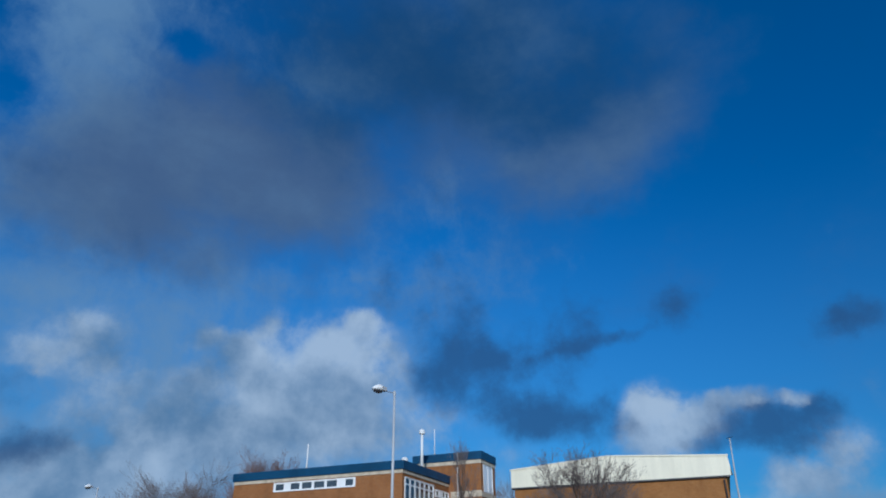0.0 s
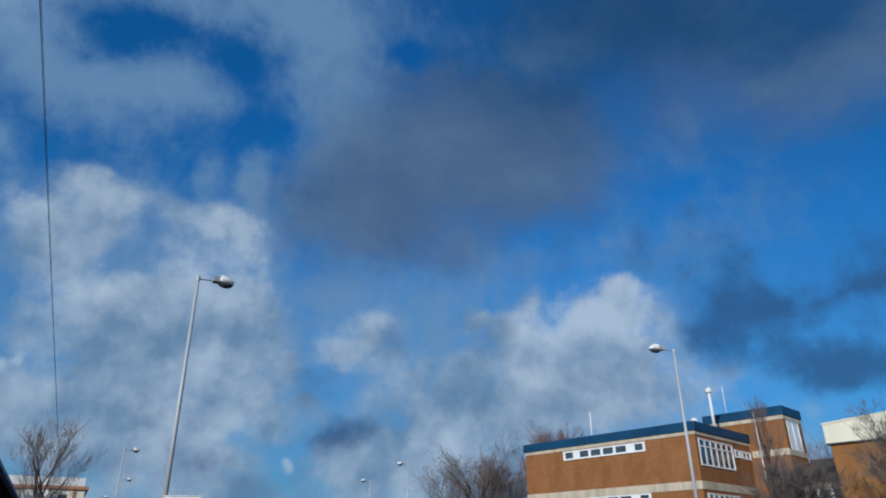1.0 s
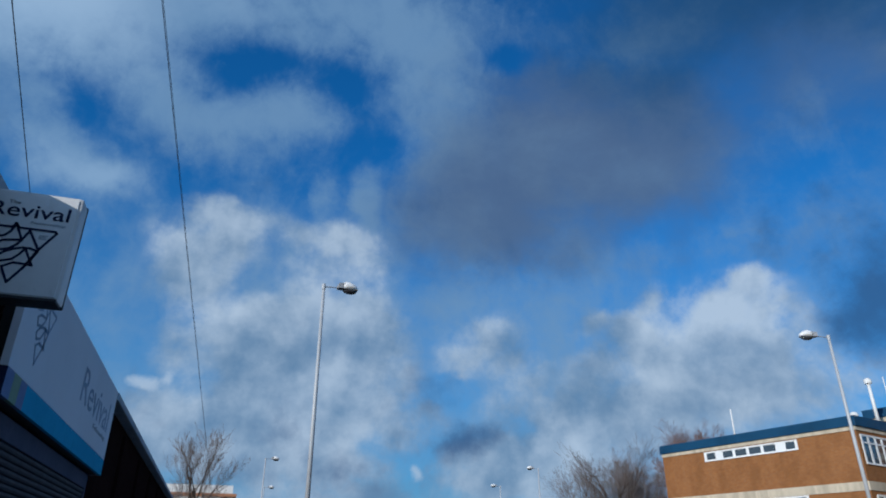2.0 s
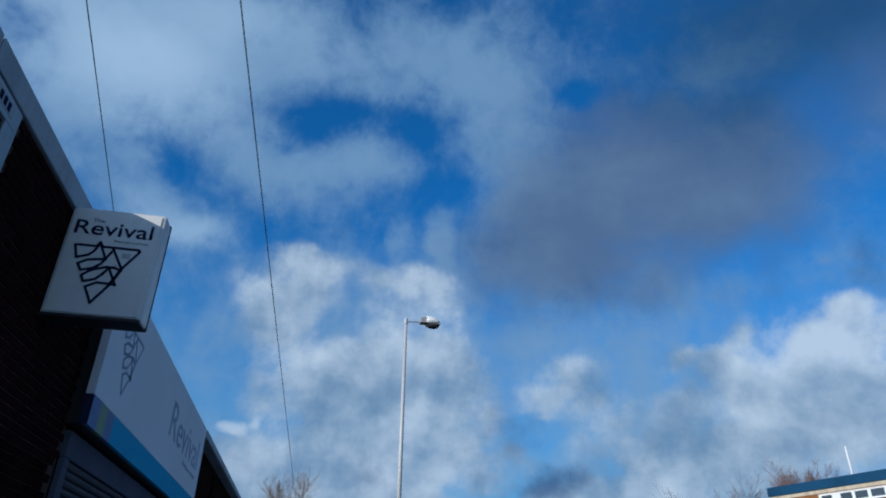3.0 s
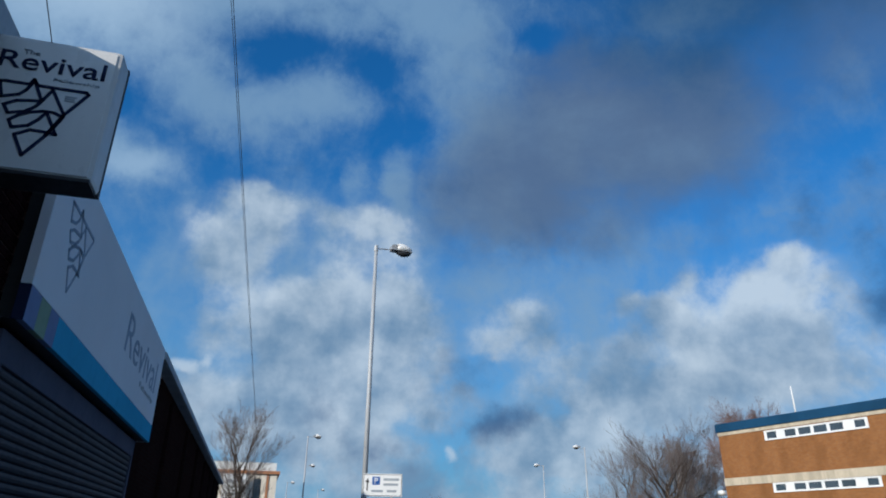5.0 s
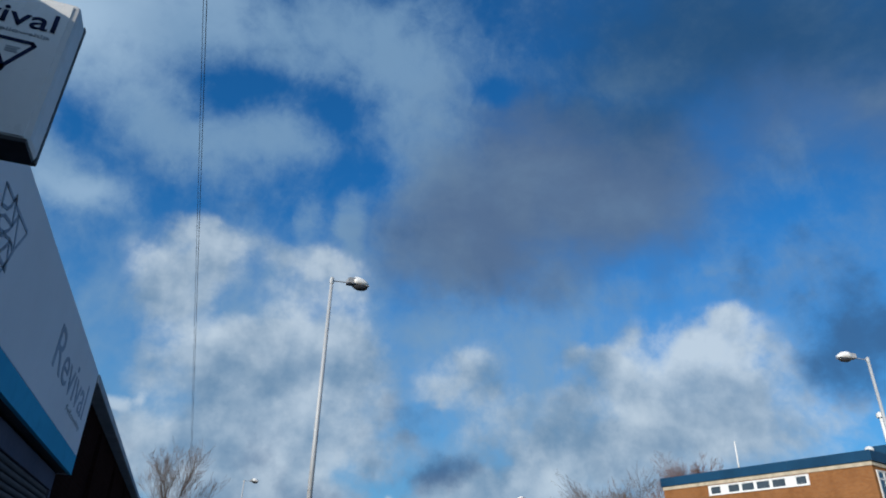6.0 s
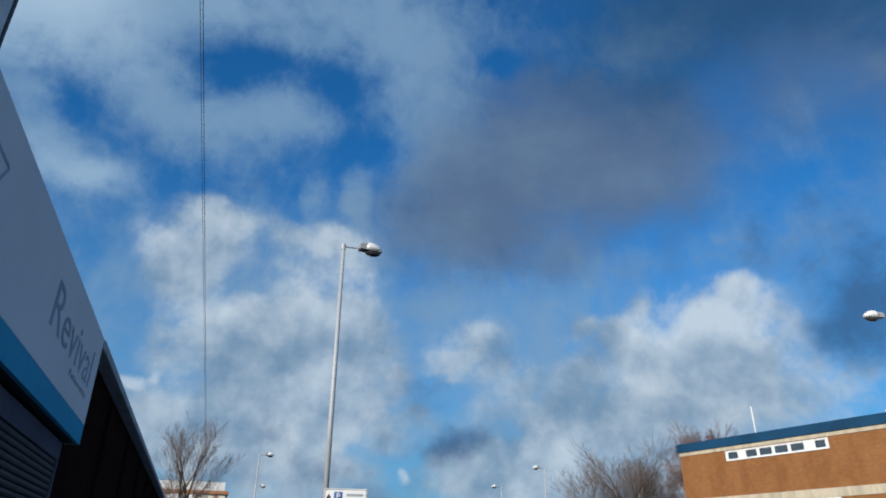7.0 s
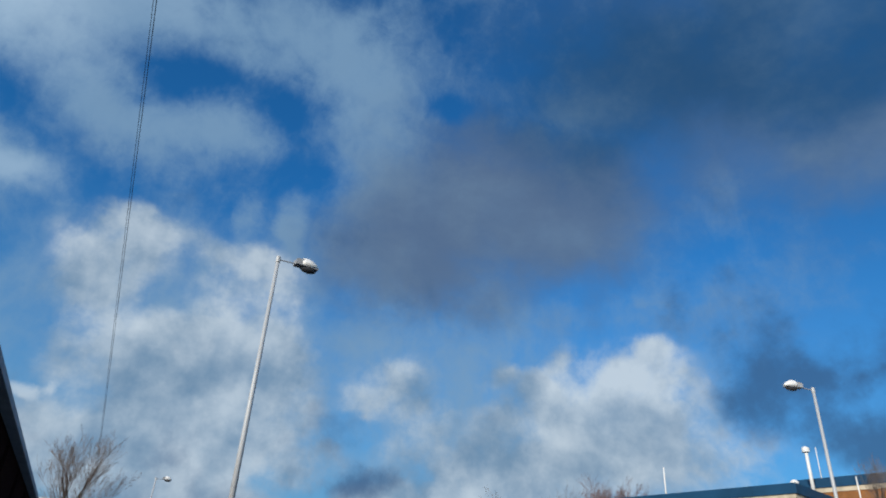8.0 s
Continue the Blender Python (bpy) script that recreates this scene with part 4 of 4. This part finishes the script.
build_white_house()
board = thing("hoarding", pose(-3.1, 49.9, 0), "white hoarding board with grey print before the house", "sign")
part("panel", boxes((-0.9, 1.0, 0.0, 0.12, 4.1, 6.1), bevel=0.04), M_UPVC, board)
part("print", boxes((-0.6, 0.7, -0.006, -0.001, 5.45, 5.7), (-0.5, 0.5, -0.006, -0.001, 5.1, 5.25), (-0.6, 0.7, -0.006, -0.001, 4.6, 4.72)), M_GREYPRINT, board, "grey printed bars")
part("post", boxes((-0.7, -0.58, 0.13, 0.25, GROUND, 5.9)), M_GALV, board)
part("post", boxes((0.68, 0.8, 0.13, 0.25, GROUND, 5.9)), M_GALV, board)


# ---- street lamps ----
def build_lamp(m, label):
    s = thing("street_lamp", m, label, "street lamp", "street lamps along the road")
    H = 10.0 - GROUND
    part("base", tube(bmesh.new(), [(0, 0, 0), (0, 0, 1.6), (0, 0, 1.75)], [0.115, 0.115, 0.085], 14), M_GALV, s, smooth=True)
    part("column", tube(bmesh.new(), [(0, 0, 1.7), (0, 0, 6.0), (0, 0, H - 0.02)], [0.078, 0.066, 0.052], 14), M_GALV, s, "tall pale steel column", smooth=True)
    part("door", boxes((-0.05, 0.05, -0.121, -0.112, 0.5, 1.1)), M_GALV, s)
    part("cap", tube(bmesh.new(), [(0, 0, H - 0.12), (0, 0, H + 0.06), (0, 0, H + 0.09)], [0.066, 0.066, 0.03], 12), M_GALV, s)
    part("arm", tube(bmesh.new(), [(0, 0, H - 0.03), (0.3, 0, H + 0.0), (0.56, 0, H + 0.02)], [0.022, 0.02, 0.02], 8), M_LAMPGREY, s, "thin bracket arm")
    # lantern: rear gear box, domed front shell, dark bowl
    bm = bmesh.new()
    prism(bm, [(0.5, 0.0), (0.5, 0.13), (0.53, 0.17), (0.76, 0.2), (0.76, 0.0)], -0.115, 0.115)
    gear = part("gear_cover", bm, M_LAMPGREY, s, "grey gear cover", m=pose(0, 0, H))
    rows = [(0.7, 0.13, 0.225), (0.8, 0.15, 0.26), (0.9, 0.16, 0.26), (1.0, 0.16, 0.235), (1.1, 0.145, 0.185), (1.18, 0.11, 0.125), (1.23, 0.05, 0.07)]
    bm, rings = bmesh.new(), []
    for x, w, h in rows:
        rings.append([bm.verts.new((x, w * math.cos(a), 0.02 + h * max(math.sin(a), 0) ** 0.7)) for a in (math.pi * j / 10 for j in range(11))])
    for lo, hi in zip(rings, rings[1:]):
        for j in range(10):
            bm.faces.new((lo[j], lo[j + 1], hi[j + 1], hi[j]))
        bm.faces.new((lo[0], hi[0], hi[10], lo[10]))
    bm.faces.new(rings[0]), bm.faces.new(rings[-1])
    part("shell", bm, M_LAMPSHELL, s, "white domed lantern shell", smooth=True, m=pose(0, 0, H))
    part("rim", boxes((0.5, 1.2, -0.135, 0.135, -0.014, 0.018), bevel=0.008), M_LAMPGREY, s, m=pose(0, 0, H))
    bm = bmesh.new()
    bmesh.ops.create_uvsphere(bm, u_segments=16, v_segments=8, radius=1.0)
    for v in bm.verts:
        v.co = Vector((0.93 + v.co.x * 0.27, v.co.y * 0.13, -0.022 + min(v.co.z, 0.0) * 0.14))
    part("bowl", bm, M_LAMPBOWL, s, "dark lamp bowl", smooth=True, m=pose(0, 0, H))
    return s


lamp = build_lamp(pose(1.48, 10.7, GROUND, 0, -0.45, 8), "tall galvanised street lamp column with a white lantern")
for x, y, turn in ((22.48, 9.74, 164), (29.55, 53.3, 180), (2.72, 54.9, 4), (32.4, 70.4, 180), (4.5, 81.6, 0), (3.7, 110.6, 0), (10.2, 126.0, 0)):
    copy_thing(lamp, pose(x, y, GROUND, 0, 0, turn))


# ---- parking direction sign by the lamp ----
def build_parking_sign():
    m = pose(1.36, 10.32, 0, 0, 0, -14)
    s = thing("parking_sign", m, "white parking direction sign with a blue square on steel posts", "sign")
    part("panel", boxes((0.0, 1.07, -0.01, 0.012, 2.44, 3.03), bevel=0.004), M_UPVC, s)
    part("border", boxes((0.015, 1.055, -0.014, -0.011, 3.0, 3.012), (0.015, 1.055, -0.014, -0.011, 2.458, 2.47), (0.015, 0.027, -0.014, -0.011, 2.471, 2.999), (1.043, 1.055, -0.014, -0.011, 2.471, 2.999)), M_DARK, s, "dark border line")
    part("symbol", boxes((0.25, 0.46, -0.015, -0.011, 2.74, 2.95)), M_BLUESIGN, s, "blue parking square")
    part("letter", lettering("P", 0.31, 0.41, 2.77, 2.92, -0.016), M_UPVC, s, "white letter P")
    bm = bmesh.new()
    stroke(bm, [(0.12, 2.6), (0.12, 2.82)], 0.035, -0.011)
    prism(bm, [(0.06, 2.8), (0.18, 2.8), (0.12, 2.91)], -0.011, -0.015)
    part("arrow", bm, M_DARK, s, "black upward arrow")
    for a, b, z in ((0.56, 0.98, 2.88), (0.56, 0.96, 2.75), (0.24, 0.55, 2.58), (0.66, 0.92, 2.58)):
        part("lettering", boxes((a, b, -0.014, -0.011, z - 0.03, z + 0.03)), M_GREYPRINT, s, "grey bar of lettering")
    for x in (0.05, 0.8):
        part("post", tube(bmesh.new(), [(x, 0.05, GROUND), (x, 0.05, 2.98)], [0.038, 0.038], 10), M_GALV, s, "grey steel post")
    return s


build_parking_sign()


# ---- overhead cables ----
def cable(points, radius, label):
    """A hanging cable, smoothed through its points."""
    c = bpy.data.curves.new("overhead_cable", "CURVE")
    c.dimensions, c.bevel_depth, c.bevel_resolution = "3D", radius, 1
    s = c.splines.new("POLY")
    s.points.add(len(points) - 1)
    for p, q in zip(s.points, points):
        p.co = (*q, 1)
    ob = new("overhead_cable", c)
    c.materials.append(M_CABLE)
    return tagged(ob, label, "cable", "overhead cables")


def hang(a, b, sag, n=40):
    a, b = Vector(a), Vector(b)
    return [tuple(a.lerp(b, i / n) - Vector((0, 0, sag * 4 * (i / n) * (1 - i / n)))) for i in range(n + 1)]


cable(hang((-3.35, -40.0, 8.8), (-0.56, 50.5, 2.6), 0.35), 0.0037, "thin black cable hanging over the pavement")
cable(hang((-3.46, -40.0, 9.3), (-0.67, 50.5, 3.1), 0.35), 0.0031, "thin black cable hanging over the pavement")
cable(hang((-3.185, -4.7, 4.38), (1.26, -28.0, 2.75), 0.06), 0.0034, "thin black cable tied to the projecting sign")


# ---- bare winter trees ----
def build_tree(m, high, spread, seed, label, twig=None, bark=None, upright=0.5, forks=5, limbs=9, first=0.28, ivy=False, twigs=3, thick=1.0):
    """A bare broadleaf tree: tapered trunk, limbs that fork, and a crown of fine twigs."""
    rng = random.Random(seed)
    t = thing("tree", m, label, "tree", "bare winter trees")
    wood, fine = bmesh.new(), bmesh.new()

    def turned(d, angle, up):
        side = d.orthogonal().normalized()
        side.rotate(Matrix.Rotation(rng.uniform(0, 2 * math.pi), 3, d))
        out = (d * math.cos(angle) + side * math.sin(angle)).normalized()
        return (out + Vector((0, 0, up))).normalized()

    def grow(p, d, length, r, level):
        bm = wood if level < 3 else fine
        pts, rad, q = [p], [r], Vector(p)
        n = 4 if level < 3 else 3 if level < 6 else 2
        for i in range(n):
            d = (d + Vector((rng.gauss(0, 0.07), rng.gauss(0, 0.07), rng.gauss(0.02, 0.05) + upright * 0.06))).normalized()
            q = q + d * length / n
            pts.append(tuple(q)), rad.append(max(r * (1 - 0.62 * (i + 1) / n), 0.004 * thick))
        tube(bm, pts, rad, 5 if level < 3 else 3, caps=False)
        if level >= forks:
            return
        for i in range(twigs + (level < 3) + 2 * (level == 1)):
            s = rng.uniform(0.3, 1.0) if level else rng.uniform(0.45, 1.0)
            j = min(int(s * n), n - 1)
            a, b = Vector(pts[j]), Vector(pts[j + 1])
            start = a.lerp(b, s * n - j)
            grow(tuple(start), turned((b - a).normalized(), rng.uniform(0.25, 0.62), upright * 0.3), length * rng.uniform(0.5, 0.74), rad[j] * rng.uniform(0.42, 0.56), level + 1)

    trunk = high * 0.62
    pts = [(rng.gauss(0, 0.02) * high * s, rng.gauss(0, 0.02) * high * s, trunk * s) for s in (0, 0.25, 0.5, 0.75, 1.0)]
    base = 0.019 * high * thick
    tube(wood, pts, [base * 1.35, base, base * 0.8, base * 0.55, base * 0.3], 9)
    for i in range(limbs):
        s = first + (1 - first) * (i + rng.random()) / limbs
        k = min(int(s * 4), 3)
        start = Vector(pts[k]).lerp(Vector(pts[k + 1]), s * 4 - k)
        az = 2.4 * i + rng.uniform(-0.4, 0.4)
        tilt = (1.0 - upright) * 1.1 * (1.15 - 0.6 * s) + 0.15
        d = Vector((math.cos(az) * math.sin(tilt), math.sin(az) * math.sin(tilt), math.cos(tilt)))
        reach = min(spread / max(math.sin(tilt), 0.25), (high - start.z) / max(math.cos(tilt), 0.3)) * rng.uniform(0.40, 0.54)
        grow(tuple(start), d, reach, base * (0.42 - 0.2 * s), 1)
    # bring the grown crown to its height and spread
    every = [v for bm in (wood, fine) for v in bm.verts]
    tall = sorted(v.co.z for v in every)[int(len(every) * 0.998)]
    far = sorted(math.hypot(v.co.x, v.co.y) for v in every)[int(len(every) * 0.97)]
    for v in every:
        v.co.z *= high / tall
        out = min(v.co.z / (0.4 * high), 1.0)
        v.co.x *= 1 + (spread / far - 1) * out
        v.co.y *= 1 + (spread / far - 1) * out
    part("trunk", wood, bark or M_BARK, t, "dark trunk and limbs")
    part("crown", fine, twig or M_TWIG, t, "fine bare twigs")
    if ivy:
        bm = bmesh.new()
        for i in range(700):
            z, a, r = rng.uniform(0.6, trunk * 0.8), rng.uniform(0, 6.28), base * rng.uniform(0.9, 2.4)
            c = Vector((r * math.cos(a), r * math.sin(a), z))
            n1 = Vector((rng.gauss(0, 1), rng.gauss(0, 1), rng.gauss(0, 1))).normalized()
            n2 = n1.orthogonal().normalized()
            n3 = n1.cross(n2)
            w = rng.uniform(0.04, 0.08)
            bm.faces.new([bm.verts.new(c + w * e) for e in (n2, n3, -n2 * 0.6, -n3)])
        part("ivy", bm, M_IVY, t, "green ivy on the trunk")
    return t


G = GROUND - 0.16
build_tree(pose(-2.6, 37.0, G), 9.9, 2.2, 3, "bare upright tree with ivy beyond the shop row", upright=0.62, first=0.3, limbs=15, ivy=True, thick=1.15)
build_tree(pose(30.2, 40.6, G), 10.9, 5.0, 11, "broad bare tree beside the office block", upright=0.42, limbs=18, first=0.2, thick=1.2)
build_tree(pose(34.4, 45.2, G), 10.3, 3.6, 12, "pale-stemmed bare birch behind the office block", upright=0.5, bark=M_BIRCH, limbs=12, twigs=4)
build_tree(pose(37.6, 47.0, G), 11.0, 3.6, 16, "pale-stemmed bare birch behind the office block", upright=0.5, bark=M_BIRCH, twig=M_REDTWIG, limbs=13, thick=1.4)
build_tree(pose(45.8, 49.6, G), 15.4, 4.2, 13, "tall reddish bare tree behind the office block", upright=0.42, twig=M_REDTWIG, bark=M_BIRCH, limbs=16, first=0.45, twigs=4, thick=1.9)
build_tree(pose(33.0, 53.0, G), 11.0, 4.5, 15, "bare tree behind the office block", upright=0.45, limbs=11)
build_tree(pose(38.6, 8.4, G), 9.4, 3.9, 21, "bare spreading tree in front of the hall", upright=0.36, limbs=18, first=0.22, twigs=4, thick=1.3)
build_tree(pose(38.9, 16.4, G), 7.6, 3.3, 22, "bushy bare tree beside the office side wall", upright=0.4, limbs=20, first=0.12, twigs=4, thick=1.5)
build_tree(pose(38.8, 18.0, G), 11.5, 1.2, 24, "slender bare tree beside the office side wall", upright=0.75, limbs=10, first=0.4)
build_tree(pose(53.0, 22.6, G), 12.0, 3.5, 23, "bare tree behind the link building", upright=0.5, limbs=9)
build_tree(pose(26.5, 108.0, G), 8.6, 4.6, 31, "distant reddish bare tree by the road", upright=0.4, twig=M_REDTWIG, limbs=10, thick=1.6)
build_tree(pose(21.5, 100.0, G), 7.0, 3.6, 32, "distant reddish bare tree by the road", upright=0.4, twig=M_REDTWIG, limbs=10, thick=1.6)

# ---- bricks of the shop wall between board and fascia ----
def build_bricks():
    rng = random.Random(5)
    meshes = []
    for i in range(4):
        bm = boxes((-0.02, 0.0, 0.0, 0.213, 0.0, 0.064))
        for v in bm.verts:
            v.co += Vector((rng.uniform(-0.002, 0.002), rng.uniform(-0.0015, 0.0015), rng.uniform(-0.0015, 0.0015)))
        bmesh.ops.bevel(bm, geom=bm.edges[:], offset=0.004, segments=1, affect="EDGES")
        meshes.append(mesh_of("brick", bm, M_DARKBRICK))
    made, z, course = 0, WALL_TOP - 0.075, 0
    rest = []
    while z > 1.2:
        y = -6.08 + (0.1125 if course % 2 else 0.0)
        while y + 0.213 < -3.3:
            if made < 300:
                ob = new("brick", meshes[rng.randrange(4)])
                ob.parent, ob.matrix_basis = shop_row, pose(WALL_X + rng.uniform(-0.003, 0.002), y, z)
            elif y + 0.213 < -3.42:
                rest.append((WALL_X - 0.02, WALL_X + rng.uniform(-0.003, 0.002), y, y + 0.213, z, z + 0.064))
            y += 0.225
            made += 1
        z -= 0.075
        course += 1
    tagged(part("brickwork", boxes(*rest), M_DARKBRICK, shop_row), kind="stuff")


build_bricks()
